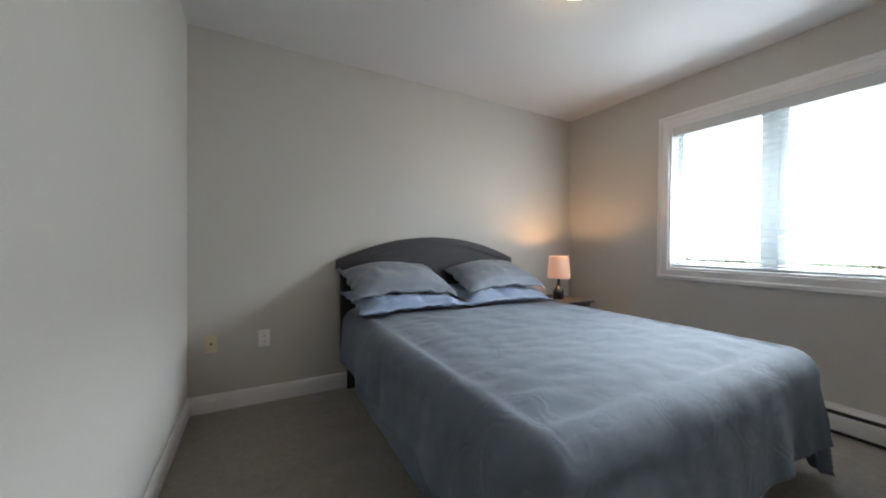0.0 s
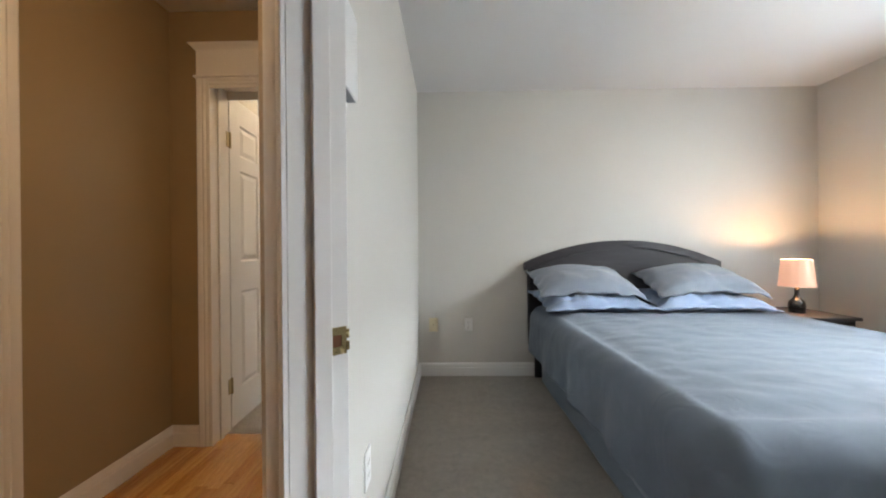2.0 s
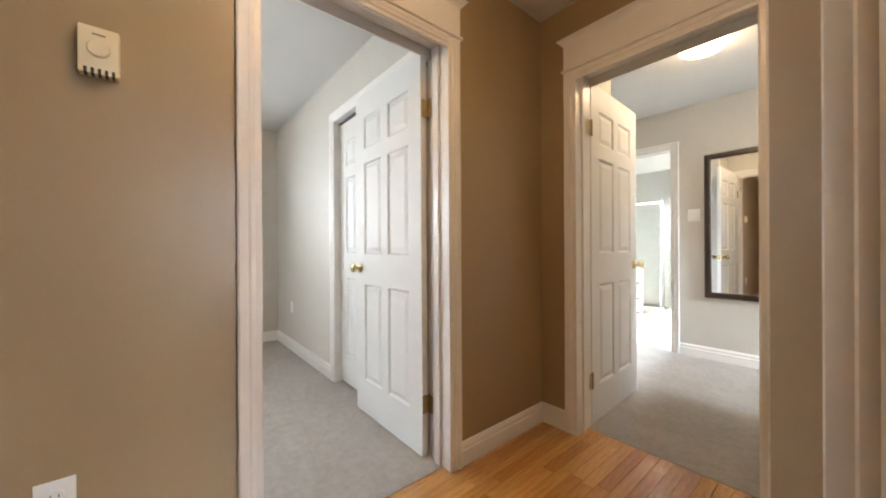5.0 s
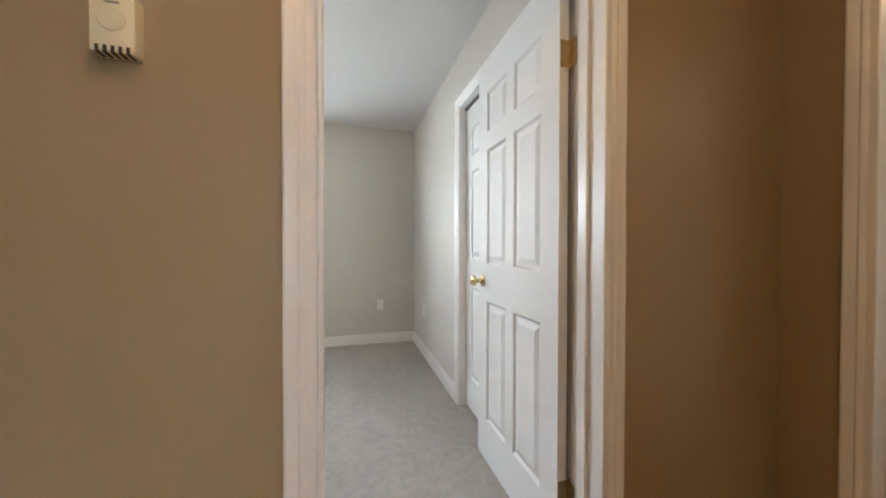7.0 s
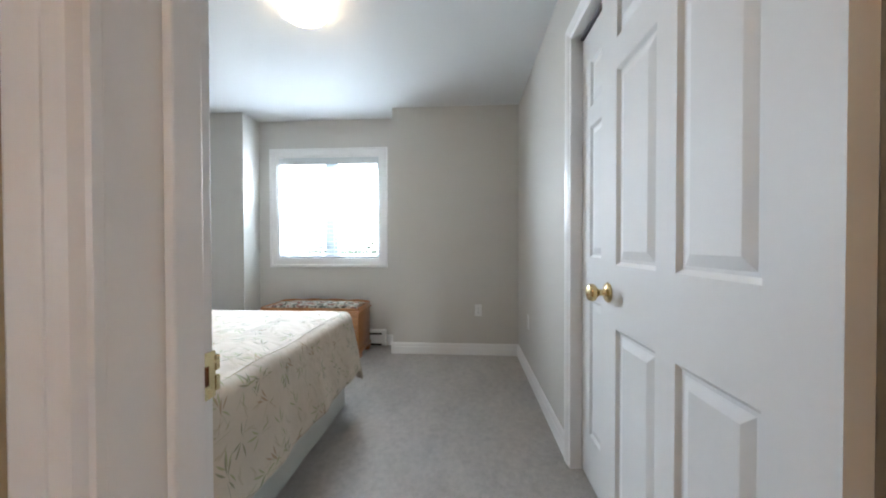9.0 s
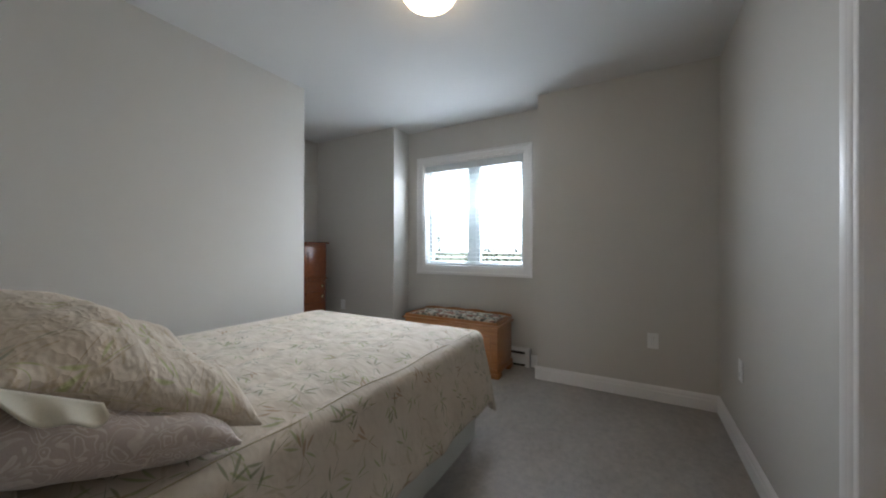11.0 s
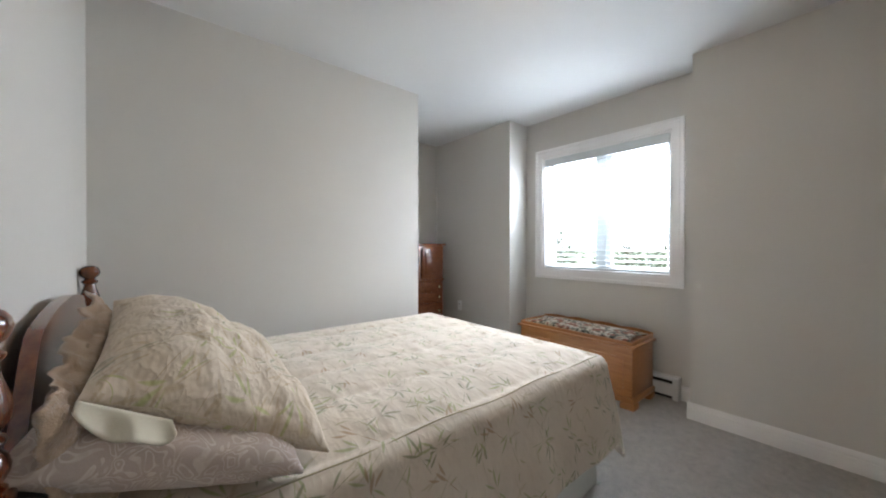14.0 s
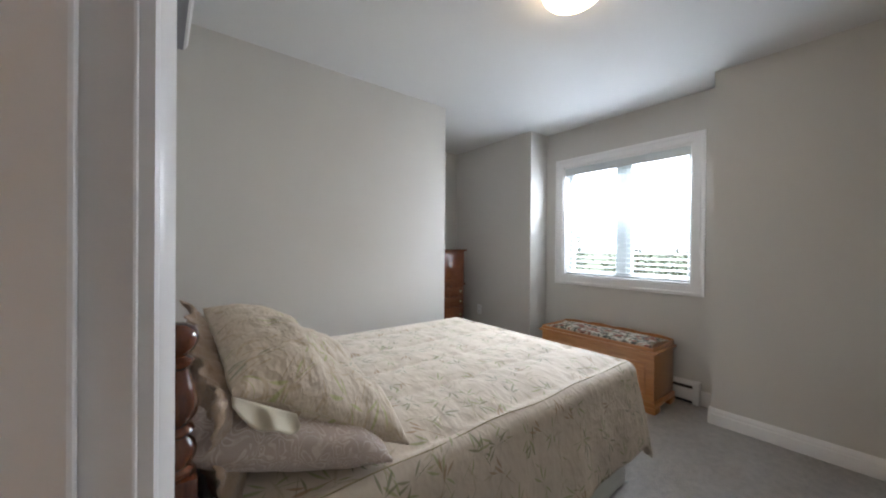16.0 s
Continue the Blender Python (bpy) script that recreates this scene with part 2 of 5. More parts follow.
# ---- walls ----
AX0, AX1, AY0, AY1 = -2.14, 1.245, -0.90, 3.20
HALL_W, HALL_E, HALL_N, HALL_S = -3.443, -2.30, 2.165, -1.60
BX_DOOR, BX_FAR, BX_BAY, BY_N, BY_S, BY_BACK = -3.566, -6.525, -6.803, 1.432, -1.465, -2.55
BAY_Y0, BAY_Y1, STUB_X, BX_SW = -1.35, 0.197, -5.465, -3.494
C_S, C_N = 2.31, 4.34
J0, U, N = Vector((-2.181, 0.897, 0)), Vector((0.7071, -0.7071, 0)), Vector((0.7071, 0.7071, 0))
D45 = Matrix.Translation(J0) @ Matrix(((0.7071, 0.7071, 0, 0), (-0.7071, 0.7071, 0, 0), (0, 0, 1, 0), (0, 0, 0, 1)))


def d45(s, n, z=0.0):
    return J0 + U * s + N * n + Vector((0, 0, z))


def xy(v):
    return (v.x, v.y)


structure("wall_a_north", boxes(((AX0 - 0.08, AY1, 0), (AX1 + 0.16, AY1 + 0.12, H))), ROOM_PAINT, "smooth greige painted wall behind the headboard", "wall")
structure("wall_a_west", boxes(((AX0 - 0.08, 1.07, 0), (AX0, AY1, H))), ROOM_PAINT, "smooth pale greige painted bedroom wall", "wall")
# unseen wall, set far back so less light bounces onto the bed's foot
structure("wall_a_south", boxes(((-0.40, AY0 - 0.12, 0), (AX1 + 0.16, AY0, H))), ROOM_PAINT, "unseen plain greige wall closing the bedroom", "wall")
WA = (0.925, 2.175, 0.905, 2.085)
structure("wall_a_east", boxes(((AX1, AY0, 0), (AX1 + 0.16, WA[0], H)), ((AX1, WA[1], 0), (AX1 + 0.16, AY1, H)),
    ((AX1, WA[0], 0), (AX1 + 0.16, WA[1], WA[2])), ((AX1, WA[0], WA[3]), (AX1 + 0.16, WA[1], H))), ROOM_PAINT, "greige painted window wall of the bedroom", "wall")
# the slanting door wall, one skin to each side
W_A = 0.76
structure("wall_slant_hall", boxes(((-0.16, 0, 0), (-0.02, 0.06, H)), ((W_A + 0.02, 0, 0), (2.62, 0.06, H)), ((-0.02, 0, 2.05), (W_A + 0.02, 0.06, H)), turn=D45), HALL_PAINT, "taupe painted slanting wall round the bedroom door", "wall")
structure("wall_slant_room", boxes(((-0.075, 0.064, 0), (-0.02, 0.122, H)), ((W_A + 0.02, 0.064, 0), (2.48, 0.122, H)), ((-0.02, 0.064, 2.05), (W_A + 0.02, 0.122, H)), turn=D45), ROOM_PAINT, "greige painted slanting wall inside the bedroom", "wall")
structure("wall_hall_east", prism((xy(d45(-0.158, 0.002)), (HALL_E, HALL_N + 0.12), (AX0 - 0.084, HALL_N + 0.12), xy(d45(-0.085, 0.062))), 0, H), HALL_PAINT, "taupe painted hallway side wall", "wall")
# two unseen walls, made up to close off the hallway's south end
structure("wall_hall_stair", boxes(((-1.12, HALL_S, 0), (-1.0, -0.27, H))), HALL_PAINT, "unseen taupe wall added to close the hallway's side", "wall")
structure("wall_hall_south", boxes(((HALL_W - 0.06, HALL_S - 0.12, 0), (-1.0, HALL_S, H))), HALL_PAINT, "unseen taupe wall added to close the hallway's end", "wall")
B0, B1 = 0.613, 1.407


def door_wall_x(name, x0, x1, y0, y1, material, label):
    return structure(name, boxes(((x0, y0, 0), (x1, B0 - 0.02, H)), ((x0, B1 + 0.02, 0), (x1, y1, H)), ((x0, B0 - 0.02, 2.055), (x1, B1 + 0.02, H))), material, label, "wall")


door_wall_x("wall_hall_west", HALL_W - 0.06, HALL_W, HALL_S, HALL_N + 0.12, HALL_PAINT, "taupe painted hallway wall with a door opening")
door_wall_x("wall_b_door", BX_DOOR, HALL_W - 0.064, B0 - 0.09, BY_N + 0.0, ROOM_PAINT, "greige painted wall round the second bedroom door")
structure("wall_b_head", prism(((BX_DOOR, B0 - 0.09), (BX_SW, BY_S), (BX_SW, BY_S - 0.12), (HALL_W - 0.064, BY_S - 0.12), (HALL_W - 0.064, B0 - 0.09)), 0, H), ROOM_PAINT, "greige painted wall behind the spindle bed", "wall")
C0, C1 = -3.21, -2.45
structure("wall_hall_north", boxes(((HALL_W, HALL_N, 0), (C0 - 0.02, HALL_N + 0.06, H)), ((C1 + 0.02, HALL_N, 0), (HALL_E, HALL_N + 0.06, H)), ((C0 - 0.02, HALL_N, 2.055), (C1 + 0.02, HALL_N + 0.06, H))), HALL_PAINT, "taupe painted wall at the end of the hallway", "wall")
structure("wall_c_south", boxes(((-4.7, HALL_N + 0.064, 0), (C0 - 0.02, C_S, H)), ((C1 + 0.02, HALL_N + 0.064, 0), (AX0 - 0.09, C_S, H)), ((C0 - 0.02, HALL_N + 0.064, 2.055), (C1 + 0.02, C_S, H))), ROOM_PAINT, "beige painted wall inside the main bedroom", "wall")
structure("wall_c_stub", boxes(((-3.42, C_S, 0), (-3.30, 2.80, H))), ROOM_PAINT, "short beige partition behind the open door", "wall")
structure("wall_c_west", boxes(((-4.82, C_S, 0), (-4.70, C_N, H))), ROOM_PAINT, "plain beige wall", "wall")
# unseen wall, its opening made up to let the fill lamp in
structure("wall_c_east", boxes(((-0.62, AY1 + 0.12, 0), (-0.5, C_N, 0.9)), ((-0.62, AY1 + 0.12, 2.1), (-0.5, C_N, H))), ROOM_PAINT, "unseen beige wall with an opening added for fill light", "wall")
structure("wall_c_inner", boxes(((AX0 - 0.22, HALL_N + 0.124, 0), (AX0 - 0.084, AY1 + 0.12, H))), ROOM_PAINT, "plain beige wall", "wall")
E0, E1 = -4.12, -3.39
structure("wall_c_north", boxes(((-4.82, C_N, 0), (E0 - 0.02, C_N + 0.12, H)), ((E1 + 0.02, C_N, 0), (-0.5, C_N + 0.12, H)), ((E0 - 0.02, C_N, 2.055), (E1 + 0.02, C_N + 0.12, H))), ROOM_PAINT, "beige painted wall with the bathroom doorway", "wall")
structure("wall_bath_west", boxes(((-5.32, C_N + 0.12, 0), (-5.2, 7.3, H))), ROOM_PAINT, "pale bathroom wall", "wall")
structure("wall_bath_east", boxes(((-3.2, C_N + 0.12, 0), (-3.08, 7.3, H))), ROOM_PAINT, "pale bathroom wall", "wall")
structure("wall_bath_north", boxes(((-5.32, 7.3, 0), (-4.12, 7.42, H)), ((-3.5, 7.3, 0), (-3.08, 7.42, H)), ((-4.12, 7.3, 0), (-3.5, 7.42, 0.75)), ((-4.12, 7.3, 2.0), (-3.5, 7.42, H))), ROOM_PAINT, "pale bathroom wall with a window", "wall")
# closet opening in the north wall of the second bedroom
K0, K1 = -4.84, -3.62
structure("wall_b_north", boxes(((BX_FAR - 0.4, BY_N, 0), (K0 - 0.02, BY_N + 0.12, H)), ((K1 + 0.02, BY_N, 0), (HALL_W - 0.064, BY_N + 0.12, H)), ((K0 - 0.02, BY_N, 2.08), (K1 + 0.02, BY_N + 0.12, H))), ROOM_PAINT, "pale greige wall with a closet opening", "wall")
structure("wall_closet", boxes(((-5.0, 2.1, 0), (-3.48, 2.17, H)), ((-5.07, BY_N + 0.12, 0), (-5.0, 2.17, H))), ROOM_PAINT, "plain closet wall", "wall")
structure("wall_b_south", boxes(((STUB_X, BY_BACK, 0), (BX_SW - 0.001, BY_S, H))), ROOM_PAINT, "greige painted wall beside the spindle bed", "wall")
structure("wall_b_back", boxes(((BX_FAR - 0.16, BY_BACK - 0.12, 0), (STUB_X, BY_BACK, H))), ROOM_PAINT, "greige wall at the back of the alcove", "wall")
WB = (-1.146, 0.001, 0.922, 2.054)
structure("wall_b_far_alcove", boxes(((BX_FAR - 0.45, BY_BACK, 0), (BX_FAR, BAY_Y0, H))), ROOM_PAINT, "greige wall between alcove and window bay", "wall")
structure("wall_b_far", boxes(((BX_FAR - 0.45, BAY_Y1, 0), (BX_FAR, BY_N, H))), ROOM_PAINT, "greige painted wall beside the window bay", "wall")
structure("wall_b_bay", boxes(((BX_BAY - 0.16, BAY_Y0, 0), (BX_BAY, WB[0], H)), ((BX_BAY - 0.16, WB[1], 0), (BX_BAY, BAY_Y1, H)),
    ((BX_BAY - 0.16, WB[0], 0), (BX_BAY, WB[1], WB[2])), ((BX_BAY - 0.16, WB[0], WB[3]), (BX_BAY, WB[1], H))), ROOM_PAINT, "greige window wall set back in a bay", "wall")

# ---- ceilings and floors ----
for nm, a, b in (("ceiling_a", (AX0 - 0.2, AY0 - 0.2), (AX1 + 0.2, AY1 + 0.1)), ("ceiling_hall", (HALL_W - 0.05, HALL_S - 0.1), (AX0 - 0.2, HALL_N + 0.05)),
                 ("ceiling_b", (BX_BAY - 0.2, BY_BACK - 0.1), (HALL_W - 0.05, BY_N + 0.7)), ("ceiling_c", (-4.8, HALL_N + 0.05), (AX0 - 0.2, C_N + 0.06)), ("ceiling_c_east", (AX0 - 0.2, AY1 + 0.1), (-0.5, C_N + 0.06)), ("ceiling_bath", (-5.3, C_N + 0.06), (-3.1, 7.4))):
    structure(nm, boxes(((*a, H), (*b, H + 0.12))), CEILING_PAINT, "flat white painted ceiling", "ceiling")
structure("ceiling_stair", prism(((AX0 - 0.2, HALL_S - 0.1), (-1.0, HALL_S - 0.1), (-1.0, AY0 - 0.2), (AX0 - 0.2, AY0 - 0.2)), H, H + 0.12), CEILING_PAINT, "flat white painted ceiling", "ceiling")


def rug_sheet(name, points, material, label):
    return structure(name, prism(points, -0.06, 0.004), material, label, "carpet")


rug_sheet("floor_a", ((AX0, AY1), (AX0, 1.03), xy(d45(-0.02, 0.04)), xy(d45(W_A + 0.02, 0.04)), xy(d45(2.46, 0.1)), (-0.34, AY0), (AX1, AY0), (AX1, AY1)), CARPET_A, "grey beige cut pile carpet with vacuum marks")
rug_sheet("floor_b", ((-3.49, BY_BACK), (-3.49, 2.1), (-5.0, 2.1), (-5.0, BY_N), (BX_FAR, BY_N), (BX_FAR, BAY_Y1), (BX_BAY, BAY_Y1), (BX_BAY, BAY_Y0), (BX_FAR, BAY_Y0), (BX_FAR, BY_BACK)), CARPET_B, "light grey cut pile carpet")
rug_sheet("floor_c", ((-4.7, 2.285), (AX0 - 0.15, 2.285), (AX0 - 0.15, AY1 + 0.06), (-0.6, AY1 + 0.06), (-0.6, C_N + 0.03), (-4.7, C_N + 0.03)), CARPET_B, "light grey carpet in the main bedroom")
structure("floor_bath", boxes(((-5.2, C_N + 0.03, -0.06), (-3.2, 7.3, 0.002))), TILE, "glossy cream bathroom floor tiles", "floor")
structure("subfloor", boxes(((BX_BAY, BY_BACK, -0.2), (AX1, 7.3, -0.07))), DARK_FILL, "dark subfloor under carpet and boards", "floor")

# ---- trim, doors, windows ----
CASING = ((0, 0), (0.009, 0), (0.011, 0.004), (0.011, 0.020), (0.015, 0.025), (0.017, 0.033), (0.014, 0.040), (0.018, 0.048), (0.020, 0.064), (0.017, 0.070), (0, 0.070))
SKIRT = ((0, 0), (0.015, 0), (0.015, 0.074), (0.011, 0.080), (0.013, 0.090), (0.010, 0.104), (0.004, 0.115), (0, 0.115))
CROWN = ((0, 0), (0.020, 0), (0.021, 0.006), (0.030, 0.020), (0.040, 0.027), (0.042, 0.036), (0, 0.036))
Z = Vector((0, 0, 1))


def casing(name, a, b, out, top, head, label, sides=2):
    """Trim round a doorway on the wall whose normal is out; a, b: the jambs' feet; head: a tall board with a crown, or a plain mitred one."""
    a, b, out = Vector(a), Vector(b), Vector(out)
    along = (b - a).normalized()
    thing = empty(name, label, "door casing", "door casings", "structure", a)
    inv = Matrix.Translation(-a)

    def put(nm, bm):
        bm.transform(inv)
        part(nm, bm, TRIM, thing, smooth=25)

    for foot, side in ((a, -along), (b, along))[:sides]:
        bm = bmesh.new()
        add_run(bm, CASING, foot, foot + Z * (top + (0.055 if head else 0.0)), out, side, 0, 0 if head else 1.0)
        put("side_casing", bm)
    bm = bmesh.new()
    if head:
        add_run(bm, tuple((o * 1.02, u * 0.78) for o, u in CASING), a + Z * top, b + Z * top, out, Z, 0, 0)
        put("head_casing", bm)
        bm = bmesh.new()
        lo, hi = a - along * 0.068, b + along * 0.068
        add_run(bm, ((0, 0), (0.026, 0), (0.028, 0.005), (0.026, 0.011), (0, 0.011)), lo - along * 0.012 + Z * (top + 0.056), hi + along * 0.012 + Z * (top + 0.056), out, Z)
        put("head_fillet", bm)
        bm = bmesh.new()
        add_run(bm, ((0, 0), (0.019, 0), (0.019, 0.138), (0, 0.138)), lo + Z * (top + 0.067), hi + Z * (top + 0.067), out, Z)
        put("head_board", bm)
        bm = bmesh.new()
        add_run(bm, CROWN, lo - along * 0.004 + Z * (top + 0.205), hi + along * 0.004 + Z * (top + 0.205), out, Z, 0.9, 0.9)
        put("crown", bm)
    else:
        add_run(bm, CASING, a + Z * top, b + Z * top, out, Z, 1.0, 1.0)
        put("head_casing", bm)
    return thing


def lining(name, turn, wide, deep, top, stop_at, label):
    """Jamb boards and stops of a doorway, in its own frame: x across the opening, y through the wall."""
    thing = empty(name, label, "door frame", "door frames", "structure")
    thing.matrix_world = turn
    part("jamb", boxes(((-0.019, 0, 0), (0, deep, top + 0.019)), bevel=0.002), TRIM, thing)
    part("jamb", boxes(((wide, 0, 0), (wide + 0.019, deep, top + 0.019)), bevel=0.002), TRIM, thing)
    part("head_jamb", boxes(((0, 0, top), (wide, deep, top + 0.019)), bevel=0.002), TRIM, thing)
    a, b = stop_at
    part("stop", boxes(((0, a, 0), (0.011, b, top)), bevel=0.003), TRIM, thing)
    part("stop", boxes(((wide - 0.011, a, 0), (wide, b, top)), bevel=0.003), TRIM, thing)
    part("stop", boxes(((0.011, a, top - 0.011), (wide - 0.011, b, top)), bevel=0.003), TRIM, thing)
    return thing


TOP = 2.003
casing("casing_b_hall", (HALL_W, B0, 0), (HALL_W, B1, 0), (1, 0, 0), TOP, True, "white painted door casing with a crowned head board")
casing("casing_b_room", (BX_DOOR, B0 - 0.007, 0), (BX_DOOR, B1 + 0.007, 0), (-1, 0, 0), TOP, False, "white painted moulded door casing", 1)
structure("trim_b_corner", boxes(((BX_DOOR - 0.019, B1 + 0.004, 0), (BX_DOOR, BY_N - 0.001, TOP + 0.07)), bevel=0.003), TRIM, "narrow white painted trim behind the open door", "trim")
casing("casing_c_hall", (C0, HALL_N, 0), (C1, HALL_N, 0), (0, -1, 0), TOP, True, "white painted door casing with a crowned head board")
casing("casing_c_room", (C0, C_S, 0), (C1, C_S, 0), (0, 1, 0), TOP, False, "white painted moulded door casing")
casing("casing_a_hall", d45(0, 0), d45(W_A, 0), -N, TOP, True, "white painted door casing on the slanting wall")
casing("casing_bath", (E0, C_N, 0), (E1, C_N, 0), (0, -1, 0), 2.04, False, "white painted bathroom door casing")
casing("casing_closet", (K0, BY_N, 0), (K1, BY_N, 0), (0, -1, 0), 2.062, False, "white painted closet door casing")
lining("door_frame_a", D45.copy(), W_A, 0.124, TOP, (0.046, 0.084), "white door frame with stops and a brass strike plate")
lining("door_frame_b", Matrix(((0, -1, 0, HALL_W + 0.001), (1, 0, 0, B0), (0, 0, 1, 0), (0, 0, 0, 1))), B1 - B0, HALL_W - BX_DOOR + 0.002, TOP + 0.05, (0.058, 0.100), "white door frame with stops and a brass strike plate")
lining("door_frame_c", Matrix.Translation((C0, HALL_N - 0.001, 0)), C1 - C0, C_S - HALL_N + 0.002, TOP + 0.05, (0.050, 0.080), "white door frame at the end of the hallway")
lining("door_frame_bath", Matrix.Translation((E0, C_N - 0.001, 0)), E1 - E0, 0.122, 2.04, (0.04, 0.07), "white bathroom door frame")
lining("closet_frame", Matrix.Translation((K0, BY_N - 0.001, 0)), K1 - K0, 0.122, 2.062, (0.08, 0.10), "white closet door frame")

# strike plates: a plate with a latch hole and a curled lip
def strike(name, turn):
    thing = empty(name, "polished brass strike plate screwed to the door jamb", "strike plate", "strike plates")
    thing.matrix_world = turn
    bm = boxes(((0, -0.020, -0.028), (0.0022, -0.011, 0.028)), ((0, 0.009, -0.028), (0.0022, 0.020, 0.028)), ((0, -0.011, 0.012), (0.0022, 0.009, 0.028)), ((0, -0.011, -0.028), (0.0022, 0.009, -0.012)))
    part("plate", bm, BRASS, thing)
    part("lip", boxes(((0.0, 0.020, -0.022), (0.004, 0.026, -0.003)), ((0.0, 0.020, 0.003), (0.004, 0.026, 0.022)), bevel=0.0012), BRASS, thing)
    part("latch_hole", boxes(((0.0003, -0.011, -0.012), (0.0008, 0.009, 0.012))), plain("raw_wood_hole", (0.16, 0.06, 0.02), 0.8), thing, "dark bare wood latch hole")
    for z in (-0.020, 0.020):
        part("screw", lathe(((0.0, 0.002), (0.0035, 0.002), (0.003, 0.0032), (0.0, 0.0034)), (0, -0.001, z), 10, "X"), BRASS, thing)


strike("strike_plate", D45 @ Matrix.Translation((0.0005, 0.098, 0.906)))
strike("strike_plate", Matrix(((0, -1, 0, BX_DOOR + 0.018), (1, 0, 0, B0 + 0.0005), (0, 0, 1, 0.928), (0, 0, 0, 1))))

# skirting boards
SKIRT_RUNS = (
    ("baseboard_a_north", (AX0, AY1, 0), (AX1, AY1, 0), (0, -1, 0)), ("baseboard_a_west", (AX0, 1.062, 0), (AX0, AY1, 0), (1, 0, 0)),
    ("baseboard_a_east", (AX1, AY0, 0), (AX1, 0.718, 0), (-1, 0, 0)), ("baseboard_a_south", (-0.33, AY0, 0), (AX1, AY0, 0), (0, 1, 0)),
    ("baseboard_hall_west", (HALL_W, B1 + 0.071, 0), (HALL_W, HALL_N, 0), (1, 0, 0)), ("baseboard_hall_left", (HALL_W, HALL_S, 0), (HALL_W, B0 - 0.071, 0), (1, 0, 0)),
    ("baseboard_hall_north", (HALL_W, HALL_N, 0), (C0 - 0.071, HALL_N, 0), (0, -1, 0)), ("baseboard_hall_east", (HALL_E, 1.06, 0), (HALL_E, HALL_N, 0), (-1, 0, 0)),
    ("baseboard_b_north", (BX_FAR, BY_N, 0), (K0 - 0.071, BY_N, 0), (0, -1, 0)), ("baseboard_b_far", (BX_FAR, BAY_Y1 - 0.017, 0), (BX_FAR, BY_N, 0), (1, 0, 0)),
    ("baseboard_b_jog", (BX_BAY, BAY_Y1, 0), (BX_FAR - 0.002, BAY_Y1, 0), (0, -1, 0)), ("baseboard_b_bay", (BX_BAY, 0.07, 0), (BX_BAY, BAY_Y1, 0), (1, 0, 0)),
    ("baseboard_b_alcove", (BX_FAR, BY_BACK, 0), (BX_FAR, BAY_Y0, 0), (1, 0, 0)), ("baseboard_b_back", (BX_FAR, BY_BACK, 0), (STUB_X, BY_BACK, 0), (0, 1, 0)),
    ("baseboard_b_south", (STUB_X, BY_S, 0), (BX_SW, BY_S, 0), (0, 1, 0)), ("baseboard_b_door", (BX_SW, BY_S, 0), (BX_DOOR, B0 - 0.09, 0), (-0.9997, -0.0254, 0)),
    ("baseboard_b_stub", (STUB_X, BY_BACK, 0), (STUB_X, BY_S, 0), (-1, 0, 0)),
    ("baseboard_c_north", (E1 + 0.071, C_N, 0), (-0.62, C_N, 0), (0, -1, 0)), ("baseboard_c_stub", (-3.30, C_S, 0), (-3.30, 2.80, 0), (1, 0, 0)),
)
for nm, p0, p1, out in SKIRT_RUNS:
    bm = bmesh.new()
    add_run(bm, SKIRT, p0, p1, out, Z)
    tagged(part(nm, bm, TRIM, smooth=25), "white painted moulded baseboard along the wall", "baseboard", "", "structure")


def add_panel_face(bm, w, h, cols, rows, y, side):
    """One face of a six-panel door: flat stiles and rails, sunk and raised fields."""
    xs = sorted({0.0, w, *[v for c in cols for v in c]})
    zs = sorted({0.0, h, *[v for r in rows for v in r]})
    steps = ((0.0, 0.0), (0.010, 0.009), (0.018, 0.009), (0.042, 0.002))
    for i in range(len(xs) - 1):
        for j in range(len(zs) - 1):
            x0, x1, z0, z1 = xs[i], xs[i + 1], zs[j], zs[j + 1]
            rings = [((x0, z0), (x1, z0), (x1, z1), (x0, z1), 0.0)]
            if (x0, x1) in cols and (z0, z1) in rows:
                rings = [((x0 + d, z0 + d), (x1 - d, z0 + d), (x1 - d, z1 - d), (x0 + d, z1 - d), s) for d, s in steps]
            vs = [[bm.verts.new((p[0], y - side * r[4], p[1])) for p in r[:4]] for r in rings]
            for a, b in zip(vs, vs[1:]):
                for k in range(4):
                    bm.faces.new((a[k], a[(k + 1) % 4], b[(k + 1) % 4], b[k]))
            bm.faces.new(vs[-1])


def leaf_mesh(w, h, t, cols, rows):
    bm = bmesh.new()
    add_panel_face(bm, w, h, cols, rows, 0.0, -1)
    add_panel_face(bm, w, h, cols, rows, t, 1)
    bmesh.ops.remove_doubles(bm, verts=bm.verts, dist=0.0001)
    rim = [e for e in bm.edges if e.is_boundary]
    bmesh.ops.bridge_loops(bm, edges=rim)
    return bm


ROWS6 = ((0.21, 0.82), (1.01, 1.59), (1.68, 1.88))
KNOB = ((0.0, 0.0), (0.030, 0.0), (0.032, 0.003), (0.028, 0.008), (0.014, 0.012), (0.010, 0.020), (0.010, 0.030), (0.016, 0.036), (0.026, 0.044), (0.028, 0.053), (0.024, 0.062), (0.012, 0.067), (0.0, 0.068))


